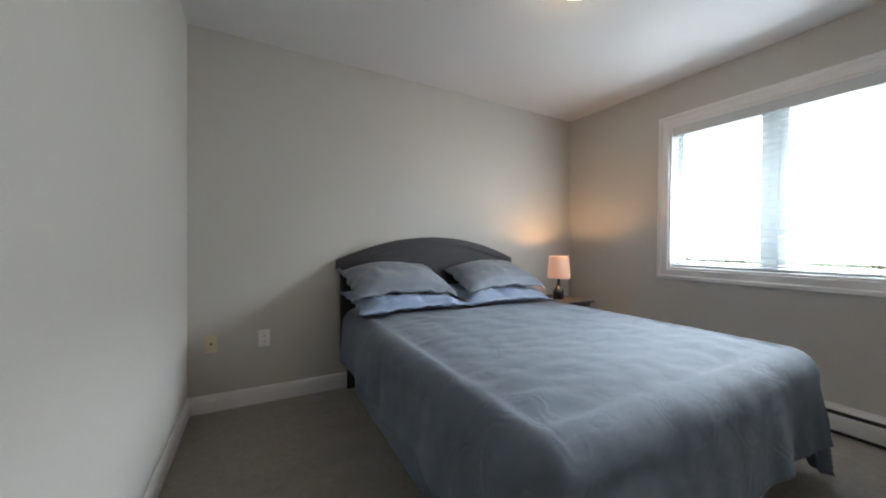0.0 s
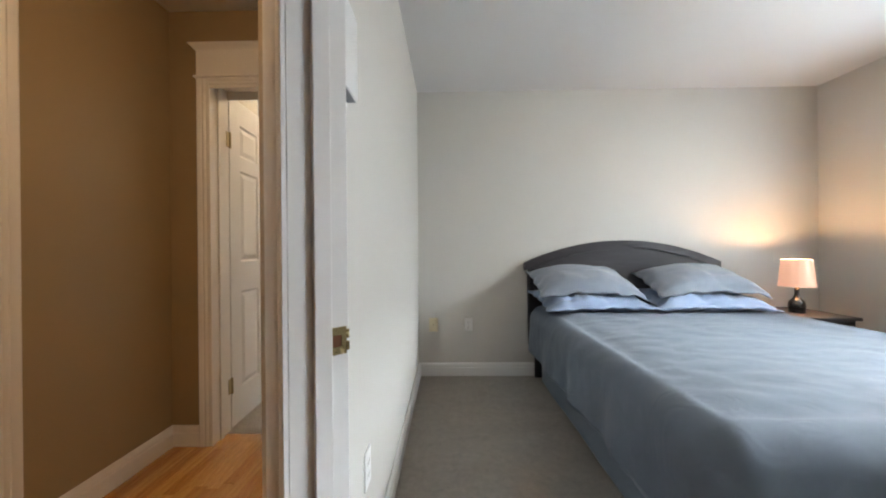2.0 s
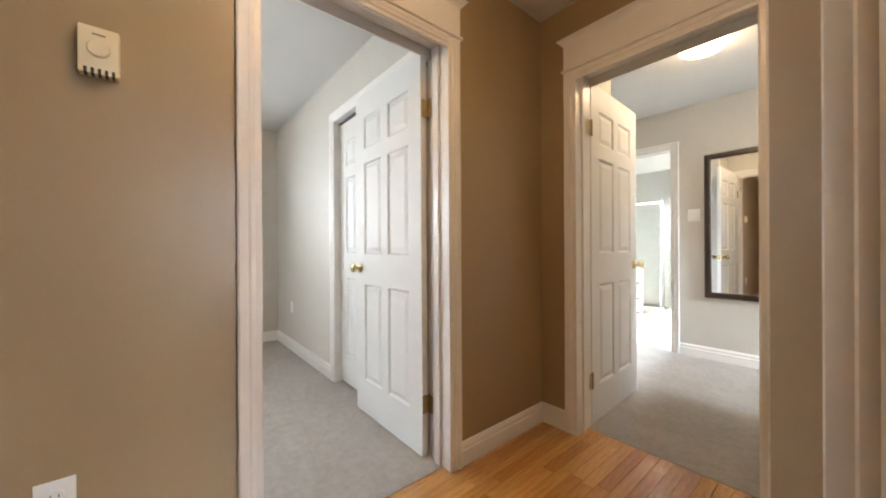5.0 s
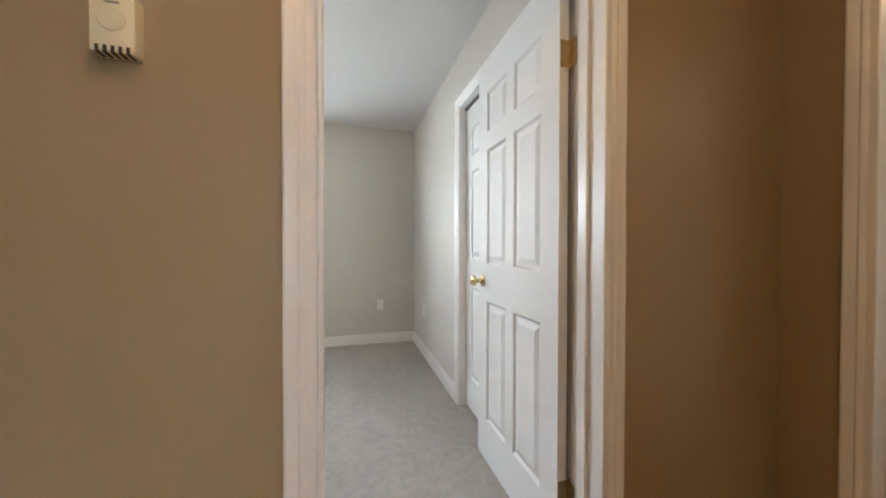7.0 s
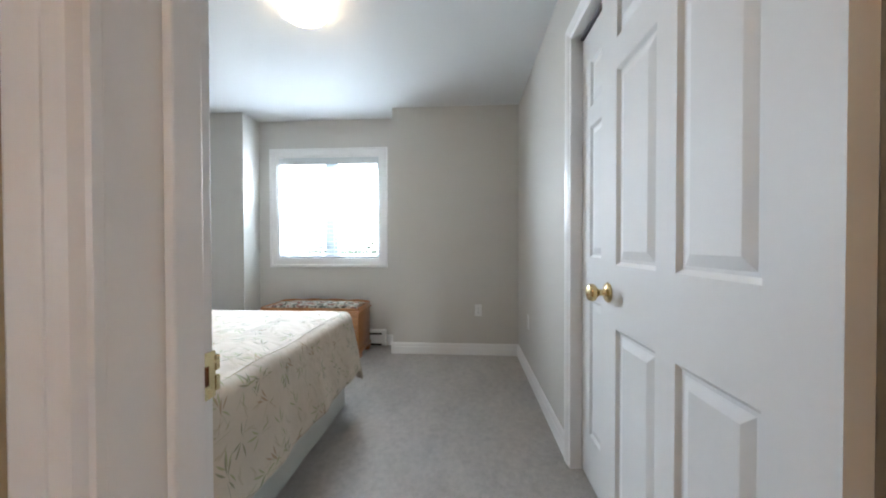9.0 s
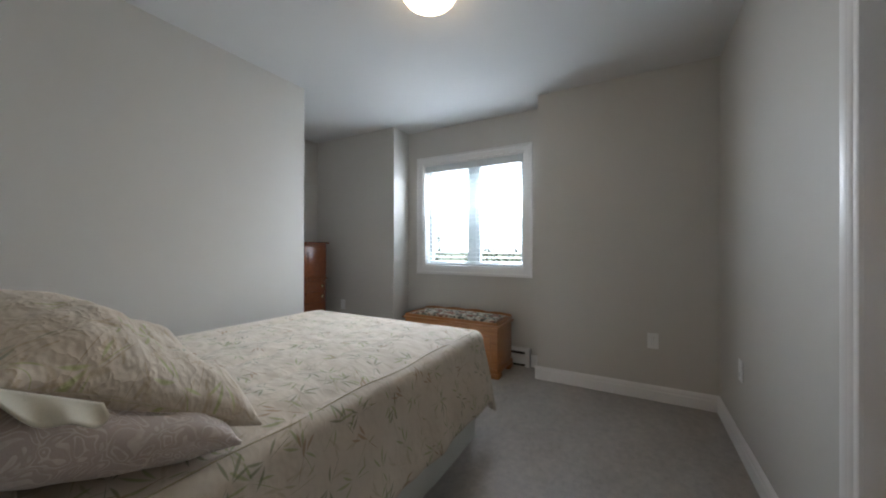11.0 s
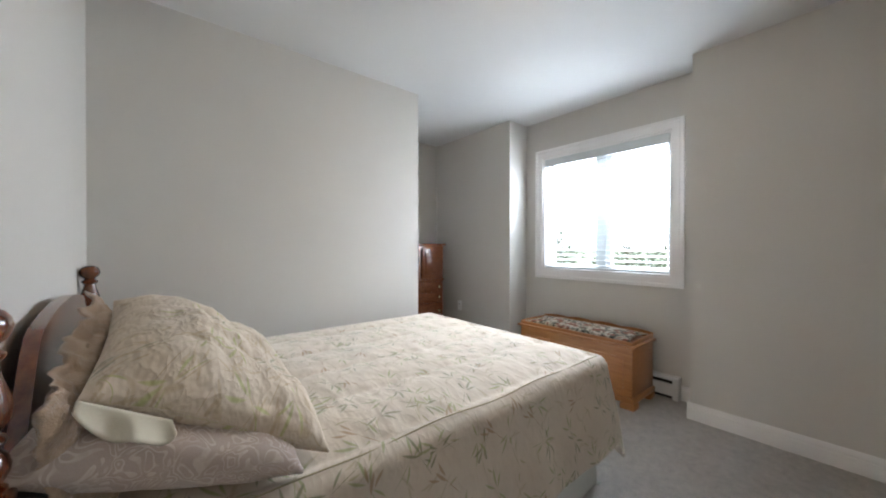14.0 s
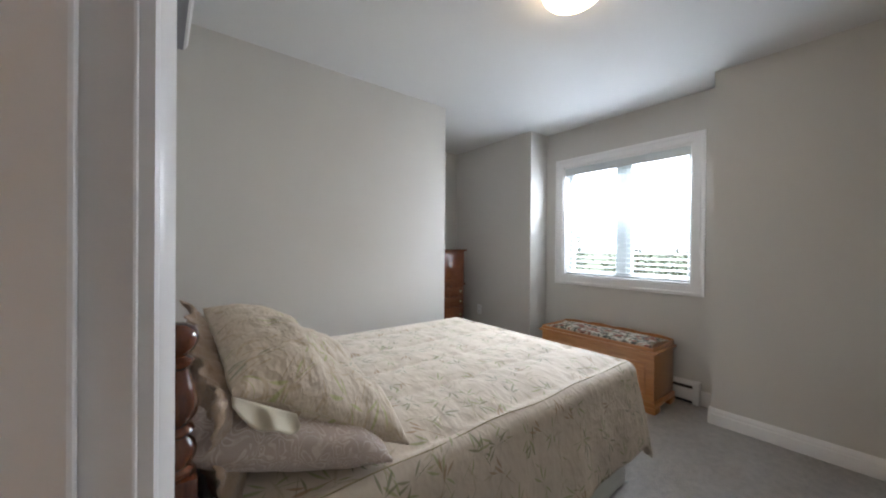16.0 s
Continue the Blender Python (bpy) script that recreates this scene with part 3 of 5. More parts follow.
def six_panel_door(name, turn, w, h, label, knob=True, hinges=(0.26, 1.75)):
    thing = empty(name, label, "door", "six panel doors", "structure")
    thing.matrix_world = turn
    cols = ((0.112, w / 2 - 0.038), (w / 2 + 0.038, w - 0.112)) if w > 0.65 else ((0.10, w / 2 - 0.035), (w / 2 + 0.035, w - 0.10))
    part("leaf", leaf_mesh(w, h, 0.035, cols, ROWS6), DOOR_PAINT, thing)
    if knob:
        part("door_handle", lathe(tuple((r, 0.035 + d) for r, d in KNOB), (w - 0.062, 0, 0.922), 28, "Y"), BRASS, thing, "round polished brass knob", smooth=40)
        part("door_handle", lathe(tuple((r, -d) for r, d in KNOB), (w - 0.062, 0, 0.922), 28, "Y"), BRASS, thing, "round polished brass knob", smooth=40)
        part("latch", boxes(((w - 0.0005, 0.006, 0.894), (w + 0.0015, 0.029, 0.950))), BRASS, thing, "brass latch plate")
    for z in hinges:
        bm = boxes(((-0.0022, -0.002, z - 0.045), (-0.0002, 0.033, z + 0.045)), ((-0.036, -0.0045, z - 0.045), (-0.002, -0.0022, z + 0.045)))
        add_lathe(bm, ((0.0, -0.050), (0.004, -0.049), (0.0055, -0.044), (0.0055, 0.044), (0.004, 0.049), (0.0, 0.050)), (-0.004, -0.007, z), 12)
        part("hinge", bm, HINGE_BRASS, thing, "worn brass butt hinge", smooth=40)
    return thing


six_panel_door("door_1", pose(-3.600, 1.4015, 0.013, 0, 0, 180), 0.725, 2.03, "open white six panel bedroom door with a brass knob")
six_panel_door("door_2", pose(-3.207, 2.322, 0.013, 0, 0, 92.4), 0.74, 2.03, "open white six panel door into the main bedroom")
cw = (K1 - K0) / 2
for k in range(2):
    d = six_panel_door("closet_door", pose(K0 + cw * k + 0.003, BY_N + 0.045, 0.018, 0, 0, 0), cw - 0.006, 2.022, "closed white panelled closet door with a dark track above", False, ())
structure("closet_track", boxes(((K0 + 0.002, BY_N + 0.034, 2.046), (K1 - 0.002, BY_N + 0.076, 2.060)), bevel=0.002), plain("grey_metal_track", (0.16, 0.15, 0.17), 0.4, metal=0.8), "grey metal sliding track over the closet doors", "track")


def slat_mesh(length, depth):
    """A blind slat, slightly crowned, along y."""
    bm = bmesh.new()
    k = 4
    rows = []
    for i in range(k + 1):
        u = i / k - 0.5
        z = 0.003 * (1 - 4 * u * u)
        rows.append([bm.verts.new((u * depth, s * length / 2, z + t)) for s in (-1, 1) for t in (0, 0.0026)])
    for a, b in zip(rows, rows[1:]):
        bm.faces.new((a[0], a[2], b[2], b[0]))
        bm.faces.new((a[1], b[1], b[3], a[3]))
        bm.faces.new((a[0], b[0], b[1], a[1]))
        bm.faces.new((a[2], a[3], b[3], b[2]))
    bm.faces.new((rows[0][0], rows[0][1], rows[0][3], rows[0][2]))
    bm.faces.new((rows[-1][0], rows[-1][2], rows[-1][3], rows[-1][1]))
    bmesh.ops.recalc_face_normals(bm, faces=bm.faces)
    me = bpy.data.meshes.new("slat")
    bm.to_mesh(me)
    bm.free()
    return me


SLAT_PAINT = plain("white_blind_slat", (0.62, 0.65, 0.66), 0.4, vary=0.02)


def window(name, x, inward, opening, label, blind_label):
    """A two-sash window in an x wall at x; inward: the room's side (+1 or -1)."""
    y0, y1, z0, z1 = opening
    o = (-inward, 0, 0)
    thing = empty(name, label, "window", "bedroom windows", "structure")

    def span(d0, d1, a0, a1, b0, b1):
        xs = sorted((x - inward * d0, x - inward * d1))
        return ((xs[0], a0, b0), (xs[1], a1, b1))

    WT = ((0, 0), (0.012, 0), (0.014, 0.004), (0.014, 0.050), (0.020, 0.054), (0.021, 0.074), (0.019, 0.080), (0, 0.080))
    inn = (inward, 0, 0)
    for p0, p1, up in (((y0, z0), (y0, z1), (0, -1, 0)), ((y1, z0), (y1, z1), (0, 1, 0)), ((y0, z0), (y1, z0), (0, 0, -1)), ((y0, z1), (y1, z1), (0, 0, 1))):
        bm = bmesh.new()
        add_run(bm, WT, (x, *p0), (x, *p1), inn, up, 1.0, 1.0)
        part("window_casing", bm, TRIM, thing, smooth=25)
    f = 0.016
    for a0, a1, b0, b1 in ((y0, y0 + f, z0, z1), (y1 - f, y1, z0, z1), (y0 + f, y1 - f, z1 - f, z1)):
        part("reveal", boxes(span(0.001, 0.158, a0, a1, b0, b1)), TRIM, thing)
    part("window_sill", boxes(span(0.001, 0.158, y0 + f, y1 - f, z0, z0 + f), bevel=0.003), TRIM, thing)
    ym = (y0 + y1) / 2
    part("mullion", boxes(span(0.095, 0.155, ym - 0.026, ym + 0.026, z0 + f, z1 - f), bevel=0.004), VINYL, thing)
    for a0, a1 in ((y0 + f, ym - 0.026), (ym + 0.026, y1 - f)):
        s = 0.046
        sash = part("window_frame", boxes(span(0.10, 0.15, a0, a0 + s, z0 + f, z1 - f), span(0.10, 0.15, a1 - s, a1, z0 + f, z1 - f), span(0.10, 0.15, a0 + s, a1 - s, z0 + f, z0 + f + s), span(0.10, 0.15, a0 + s, a1 - s, z1 - f - s, z1 - f), bevel=0.004), VINYL, thing)
        pane = part("pane", boxes(span(0.122, 0.126, a0 + s, a1 - s, z0 + f + s, z1 - f - s)), GLASS, thing, "clear window pane")
        pane.visible_shadow = False
        part("crank", boxes(span(0.084, 0.099, (a0 + a1) / 2 - 0.05, (a0 + a1) / 2 + 0.03, z0 + f + 0.002, z0 + f + 0.016), bevel=0.004), VINYL, thing)
    # the blind hangs inside the opening
    blind = empty("window_blind", blind_label, "blind", "window blinds", at=(x - inward * 0.045, ym, z1 - 0.02))
    wide = y1 - y0 - 2 * f - 0.012

    def bpart(nm, bm, material, lab=""):
        bm.transform(Matrix.Translation(-blind.location))
        return part(nm, bm, material, blind, lab)

    bpart("valance", boxes(span(0.004, 0.014, y0 + f + 0.003, y1 - f - 0.003, z1 - f - 0.075, z1 - f - 0.001), bevel=0.003), SLAT_PAINT)
    bpart("headrail", boxes(span(0.018, 0.070, y0 + f + 0.004, y1 - f - 0.004, z1 - f - 0.050, z1 - f - 0.002)), SLAT_PAINT)
    me = slat_mesh(wide, 0.050)
    me.materials.append(SLAT_PAINT)
    count, top, low = 22, z1 - f - 0.085, z0 + f + 0.045
    for i in range(count):
        s = new("slat", me)
        s.parent = blind
        s.matrix_basis = pose(random.uniform(-0.001, 0.001), 0, top + (low - top) * i / (count - 1) - blind.location.z, 0, -inward * (-7.0 + random.uniform(-1.0, 1.0)), 0)
    bpart("bottom_rail", boxes(span(0.020, 0.068, ym - wide / 2, ym + wide / 2, z0 + f + 0.006, z0 + f + 0.024), bevel=0.005), SLAT_PAINT)
    for yy in (y0 + 0.18, ym - 0.10, ym + 0.10, y1 - 0.18):
        for d in (0.021, 0.068):
            bpart("ladder_cord", boxes(span(d - 0.0007, d + 0.0007, yy - 0.0007, yy + 0.0007, z0 + f + 0.02, z1 - f - 0.05)), SLAT_PAINT)
    yw = y0 + 0.09 if inward > 0 else y1 - 0.09
    bpart("tilt_wand", lathe(((0.0, -0.62), (0.0045, -0.62), (0.004, -0.3), (0.003, 0.0), (0.0, 0.0)), (x - inward * 0.012, yw, z1 - 0.08), 8), plain("clear_grey_wand", (0.45, 0.48, 0.5), 0.2), "slim tilt wand")
    return thing


window("window_1", AX1, -1, WA, "white two-sash window with moulded trim, bright daylight", "white horizontal slat blind, slats open")
window("window_2", BX_BAY, 1, WB, "white two-sash bay window with moulded trim", "white horizontal slat blind, slats open")

# ---- fixtures ----


def heater(name, a, b, out, label):
    """A baseboard heater from a to b along a wall."""
    a, b, out = Vector(a), Vector(b), Vector(out)
    d = (b - a).normalized()
    thing = empty(name, label, "heater", "baseboard heaters", at=a)
    inv = Matrix.Translation(-a)
    white = plain("heater_enamel", (0.72, 0.72, 0.71), 0.35, vary=0.03)
    body = ((0.0, 0.030), (0.052, 0.030), (0.060, 0.038), (0.060, 0.118), (0.056, 0.124), (0.030, 0.124), (0.030, 0.140), (0.062, 0.150), (0.062, 0.158), (0.056, 0.168), (0.0, 0.172))
    # the heater's slots are filled with dark strips in place of shade
    for nm, prof, mat_, p0, p1 in (("casing_body", body, white, a + d * 0.04, b - d * 0.04),
                                   ("grille_shade_strip", ((0.028, 0.1245), (0.0555, 0.1245), (0.0555, 0.143), (0.028, 0.139)), DARK_FILL, a + d * 0.045, b - d * 0.045),
                                   ("intake_shade_strip", ((0.004, 0.010), (0.050, 0.010), (0.050, 0.0295), (0.004, 0.0295)), DARK_FILL, a + d * 0.045, b - d * 0.045)):
        bm = bmesh.new()
        add_run(bm, prof, p0, p1, out, Z)
        bm.transform(inv)
        part(nm, bm, mat_, thing)
    for p in (a, b - d * 0.04):
        bm = bmesh.new()
        add_run(bm, ((0, 0.005), (0.060, 0.005), (0.065, 0.012), (0.065, 0.165), (0.058, 0.174), (0, 0.176)), p, p + d * 0.04, out, Z)
        bm.transform(inv)
        part("end_cap", bm, white, thing, smooth=30)


heater("baseboard_heater", (AX1, 2.25, 0), (AX1, 0.72, 0), (-1, 0, 0), "white metal baseboard heater under the window")
heater("baseboard_heater", (BX_BAY, -1.12, 0), (BX_BAY, 0.068, 0), (1, 0, 0), "white metal baseboard heater behind the storage bench")


def ceiling_light(place, lit, label):
    thing = empty("ceiling_light", label, "ceiling light", "dome ceiling lights", at=place)
    part("canopy", lathe(((0.0, 0.0), (0.126, 0.0), (0.132, -0.006), (0.132, -0.020), (0.122, -0.024), (0.0, -0.024)), (0, 0, 0), 40), plain("white_metal_canopy", (0.78, 0.77, 0.75), 0.35), thing, smooth=40)
    prof = [(0.142 * math.cos(a) ** 0.8 if a < 1.57 else 0.0, -0.026 - 0.074 * math.sin(a)) for a in [i * 1.5707963 / 10 for i in range(11)]]
    part("glass_shade", lathe(((0.0, -0.0245), *prof[:-1], (0.0, -0.100)), (0, 0, 0), 40), lit, thing, "glowing frosted glass dome", smooth=60)
    for i in range(3):
        a = 0.6 + i * 2.094
        part("clip", boxes(((0.134, -0.006, -0.040), (0.150, 0.006, -0.018)), bevel=0.002, turn=Matrix.Rotation(a, 4, "Z")), BRASS, thing)


ceiling_light((-0.37, 1.73, H), LIT_GLASS, "lit frosted glass dome light on the bedroom ceiling")
ceiling_light((-5.03, 0.02, H), LIT_GLASS, "lit frosted glass dome light above the spindle bed")
ceiling_light((-2.85, 3.13, H), LIT_GLASS_MAIN, "lit frosted glass dome light in the main bedroom")
# the hallway dome is an unseen fixture, added as warm fill
ceiling_light((-2.52, 0.85, H), HALL_FILL_GLASS, "unseen dome light added to warm and brighten the hallway")


def wall_plate(name, place, out, wide, high, material, label, kind_of, category):
    """A cover plate at place on a wall, with its sockets or switch."""
    o = Vector(out)
    right = Vector((-o.y, o.x, 0))
    m = Matrix(((right.x, o.x, 0, place[0]), (right.y, o.y, 0, place[1]), (0, 0, 1, place[2]), (0, 0, 0, 1)))
    thing = empty(name, label, category, "wall plates")
    thing.matrix_world = m
    part("cover_plate", boxes(((-wide / 2, 0, -high / 2), (wide / 2, 0.0055, high / 2)), bevel=0.0025), material, thing, smooth=40)
    dark = DARK_FILL
    if kind_of == "outlet":
        for z in (-0.020, 0.020):
            part("socket", lathe(((0.0, 0.005), (0.0165, 0.005), (0.0165, 0.0066), (0.015, 0.0074), (0.0, 0.0074)), (0, 0, z), 20, "Y"), material, thing)
            # dark blocks paint in the shade of the socket slots
            part("slot", boxes(((-0.0075, 0.007, z - 0.003), (-0.0058, 0.0078, z + 0.006)), ((0.0058, 0.007, z - 0.003), (0.0075, 0.0078, z + 0.005)), ((-0.002, 0.007, z - 0.011), (0.002, 0.0078, z - 0.007))), dark, thing, "dark blocks for the shade in the socket slots")
    elif kind_of == "jack":
        part("jack", lathe(((0.0, 0.005), (0.007, 0.005), (0.007, 0.011), (0.004, 0.013), (0.0, 0.013)), (0, 0, 0), 12, "Y"), BRASS, thing)
    else:
        part("rocker", boxes(((-0.016, 0.004, -0.033), (0.016, 0.008, 0.033)), bevel=0.002), material, thing)
    if kind_of != "rocker":
        for z in ((0.0,) if kind_of == "outlet" else (-0.042, 0.042)):
            part("screw", lathe(((0.0, 0.005), (0.003, 0.005), (0.0025, 0.0064), (0.0, 0.0066)), (0, 0, z), 10, "Y"), material, thing)
    return thing


wall_plate("cable_plate", (-2.015, AY1, 0.441), (0, -1, 0), 0.075, 0.118, IVORY, "ivory plastic cable jack plate on the wall", "jack", "wall plate")
wall_plate("outlet", (-1.714, AY1, 0.443), (0, -1, 0), 0.070, 0.115, WHITE_PLASTIC, "white duplex outlet beside the headboard", "outlet", "outlet")
wall_plate("outlet", (AX0, 1.320, 0.418), (1, 0, 0), 0.070, 0.115, WHITE_PLASTIC, "white outlet low on the bedroom wall", "outlet", "outlet")
wall_plate("light_switch", (AX0, 1.068, 1.340), (1, 0, 0), 0.072, 0.118, WHITE_PLASTIC, "white light switch beside the doorway", "rocker", "light switch")
wall_plate("outlet", (BX_FAR, 1.043, 0.441), (1, 0, 0), 0.070, 0.115, WHITE_PLASTIC, "white duplex outlet beside the window bay", "outlet", "outlet")
wall_plate("outlet", (-5.983, BY_N, 0.455), (0, -1, 0), 0.070, 0.115, WHITE_PLASTIC, "white duplex outlet near the closet", "outlet", "outlet")
wall_plate("outlet", (BX_FAR, -2.10, 0.457), (1, 0, 0), 0.070, 0.115, WHITE_PLASTIC, "white outlet in the alcove beside the chest of drawers", "outlet", "outlet")
wall_plate("outlet", (HALL_W, 0.165, 0.450), (1, 0, 0), 0.070, 0.115, WHITE_PLASTIC, "white outlet low on the hallway wall", "outlet", "outlet")
wall_plate("light_switch", (-3.197, C_N, 1.368), (0, -1, 0), 0.100, 0.118, WHITE_PLASTIC, "white light switch between doorway and mirror", "rocker", "light switch")

# hallway thermostat
th = empty("thermostat", "ivory wall thermostat with a round dial and vents", "thermostat", at=(HALL_W, 0.246, 1.548))
part("housing", boxes(((0.0, -0.037, -0.058), (0.034, 0.037, 0.058)), bevel=0.004), IVORY, th, smooth=40)
part("dial", lathe(((0.0, 0.034), (0.022, 0.034), (0.022, 0.037), (0.019, 0.040), (0.0, 0.040)), (0, 0, 0.004), 28, "X"), IVORY, th, smooth=40)
part("dial_mark", boxes(((0.0335, -0.012, 0.036), (0.0350, 0.012, 0.040))), plain("grey_print", (0.25, 0.22, 0.18), 0.6), th, "small grey printed scale")
# dark strips on the housing paint in the shade of its vents
for i in range(5):
    part("vent_shade_strip", boxes(((0.010, -0.027 + i * 0.0125, -0.0585), (0.0345, -0.021 + i * 0.0125, -0.045))), DARK_FILL, th, "dark strip for the shade in a vent slot")
# door chimes, one in each bedroom
CHIME_GREY = plain("grey_grille", (0.30, 0.31, 0.34), 0.6)


def door_chime(place, out, label):
    ch = empty("door_chime", label, "door chime", "door chimes")
    o = Vector(out)
    ch.matrix_world = Matrix(((o.x, -o.y, 0, place[0]), (o.y, o.x, 0, place[1]), (0, 0, 1, place[2]), (0, 0, 0, 1)))
    part("cover", boxes(((0.006, -0.074, -0.105), (0.036, 0.074, 0.105)), bevel=0.008), WHITE_PLASTIC, ch, smooth=40)
    part("back_box", boxes(((0.0, -0.080, -0.112), (0.0055, 0.080, 0.112)), bevel=0.001), WHITE_PLASTIC, ch)
    for y in (-0.0755, 0.0735):
        part("side_grille", boxes(((0.010, y, -0.092), (0.031, y + 0.002, 0.088)), bevel=0.0005), CHIME_GREY, ch, "grey side grille")
    part("bottom_grille", boxes(((0.010, -0.062, -0.1065), (0.031, 0.062, -0.1045))), CHIME_GREY, ch, "grey bottom grille")


door_chime((AX0, 1.050, 1.565), (1, 0, 0), "white door chime box on the bedroom wall")
door_chime((BX_DOOR + 0.003, 0.440, 1.550), (-0.9997, -0.0254, 0), "white door chime box above the spindle bed")

# mirror in the main bedroom
ESPRESSO = wood("espresso_frame", (0.018, 0.010, 0.007), (0.05, 0.028, 0.018), 0.3, 0.3)
silver = nodes_of("mirror_silver")
silver[3].inputs["Base Color"].default_value = (0.92, 0.93, 0.93, 1)
silver[3].inputs["Metallic"].default_value, silver[3].inputs["Roughness"].default_value = 1.0, 0.02
mi = empty("wall_mirror", "tall wall mirror in a dark espresso wooden frame", "mirror", at=(-2.87, C_N, 1.255))
FRAME = ((0, 0), (0.018, 0), (0.026, 0.008), (0.030, 0.022), (0.026, 0.040), (0.014, 0.052), (0, 0.052))
hw, hh = 0.192, 0.620
for p0, p1, up in (((-hw, -hh), (-hw, hh), (-1, 0, 0)), ((hw, -hh), (hw, hh), (1, 0, 0)), ((-hw, -hh), (hw, -hh), (0, 0, -1)), ((-hw, hh), (hw, hh), (0, 0, 1))):
    bm = bmesh.new()
    add_run(bm, FRAME, (p0[0], 0, p0[1]), (p1[0], 0, p1[1]), (0, -1, 0), up, 1.0, 1.0)
    part("frame_rail", bm, ESPRESSO, mi, smooth=30)
part("mirror_glass", boxes(((-hw - 0.001, -0.010, -hh - 0.001), (hw + 0.001, -0.003, hh + 0.001))), silver[0], mi, "silvered mirror glass")

# ---- soft things ----
GREY_COVER = fabric("blue_grey_coverlet", (0.106, 0.138, 0.182), 0.8, 500.0, 0.08, 0.15, 0.30, emboss=0.42)
BLUE_SHEET = fabric("slate_blue_valance", (0.15, 0.195, 0.245), 0.8, 600.0, 0.05, 0.2, 0.2)
BLUE_SATIN = fabric("light_blue_satin", (0.20, 0.27, 0.40), 0.45, 900.0, 0.05, 0.3, 0.12)
SHAM_GREY = fabric("blue_grey_sham", (0.17, 0.20, 0.245), 0.7, 500.0, 0.06, 0.35, 0.3, emboss=0.15)
CREAM_VALANCE = fabric("cream_valance", (0.60, 0.61, 0.56), 0.85, 600.0, 0.04, 0.2, 0.2)
FRINGE = fabric("tan_ruffled_fabric", (0.38, 0.275, 0.185), 0.9, 260.0, 0.14, 0.3, 0.8, mottle=40.0)


def leaf_print(name, cloth, inks, weave=520.0, size=1.0, amount=1.0, crumple=0.3, pucker=(1.0, 2.0, 1.6)):
    """Cloth printed with sprigs of slender leaves, laid out by the cloth's own UV metres."""
    m, n, l, b = nodes_of(name)
    uv = n.new("ShaderNodeUVMap")
    base = ramp(n, l, noise_node(n, l, 5.0, 3.0), scaled(cloth, 0.93), scaled(cloth, 1.05))
    fine = noise_node(n, l, weave, 2.0)
    col = mix(n, l, 0.12, base, ramp(n, l, fine, scaled(cloth, 0.7), scaled(cloth, 1.2)))

    def math_(op, a, c=None, d=None):
        t = n.new("ShaderNodeMath")
        t.operation = op
        for i, v in enumerate((a, c, d)):
            if v is None:
                continue
            if isinstance(v, (int, float)):
                t.inputs[i].default_value = v
            else:
                l.new(v, t.inputs[i])
        return t.outputs[0]

    for k, (ink, cell, leaves) in enumerate(inks):
        off = n.new("ShaderNodeVectorMath")
        off.operation = "ADD"
        off.inputs[1].default_value = (3.7 * k + 0.13, 1.9 * k + 0.41, 0)
        l.new(uv.outputs[0], off.inputs[0])
        v = n.new("ShaderNodeTexVoronoi")
        v.voronoi_dimensions, v.feature = "2D", "F1"
        v.inputs["Scale"].default_value, v.inputs["Randomness"].default_value = 1.0 / (cell * size), 0.75
        l.new(off.outputs[0], v.inputs["Vector"])
        loc = n.new("ShaderNodeVectorMath")
        loc.operation = "SUBTRACT"
        l.new(off.outputs[0], loc.inputs[0])
        l.new(v.outputs["Position"], loc.inputs[1])
        sep = n.new("ShaderNodeSeparateColor")
        l.new(v.outputs["Color"], sep.inputs[0])
        turn = math_("MULTIPLY", sep.outputs[0], 6.283)
        mask = None
        for ang, c, a_, b_ in leaves:
            rot = n.new("ShaderNodeVectorRotate")
            rot.rotation_type = "Z_AXIS"
            l.new(loc.outputs[0], rot.inputs["Vector"])
            l.new(math_("ADD", turn, ang), rot.inputs["Angle"])
            s = n.new("ShaderNodeSeparateXYZ")
            l.new(rot.outputs[0], s.inputs[0])
            ex = math_("DIVIDE", math_("SUBTRACT", s.outputs[0], c * size), a_ * size)
            ey = math_("DIVIDE", math_("ADD", s.outputs[1], math_("MULTIPLY", math_("MULTIPLY", ex, ex), 0.003 * size)), b_ * size)
            e = math_("ADD", math_("MULTIPLY", ex, ex), math_("ABSOLUTE", ey))
            inside = math_("SUBTRACT", 1.0, math_("SMOOTH_MIN", math_("MULTIPLY", e, e), 1.0, 0.15))
            mask = inside if mask is None else math_("MAXIMUM", mask, inside)
        keep = math_("GREATER_THAN", sep.outputs[1], 0.25)
        fac = math_("MULTIPLY", math_("MULTIPLY", mask, keep), amount)
        fac = math_("MINIMUM", math_("MAXIMUM", fac, 0.0), 1.0)
        col = mix(n, l, fac, col, ink)
    l.new(col, b.inputs["Base Color"])
    b.inputs["Roughness"].default_value, b.inputs["Sheen Weight"].default_value = 0.8, 0.2
    crease = noise_node(n, l, 8.0, 2.0, 0.5, stretch=pucker)
    ridge = math_("MULTIPLY", math_("ABSOLUTE", math_("SUBTRACT", crease, 0.5)), -5.0)
    bump(n, l, b, math_("ADD", ridge, math_("MULTIPLY", fine, 0.08)), crumple, 0.012)
    return m


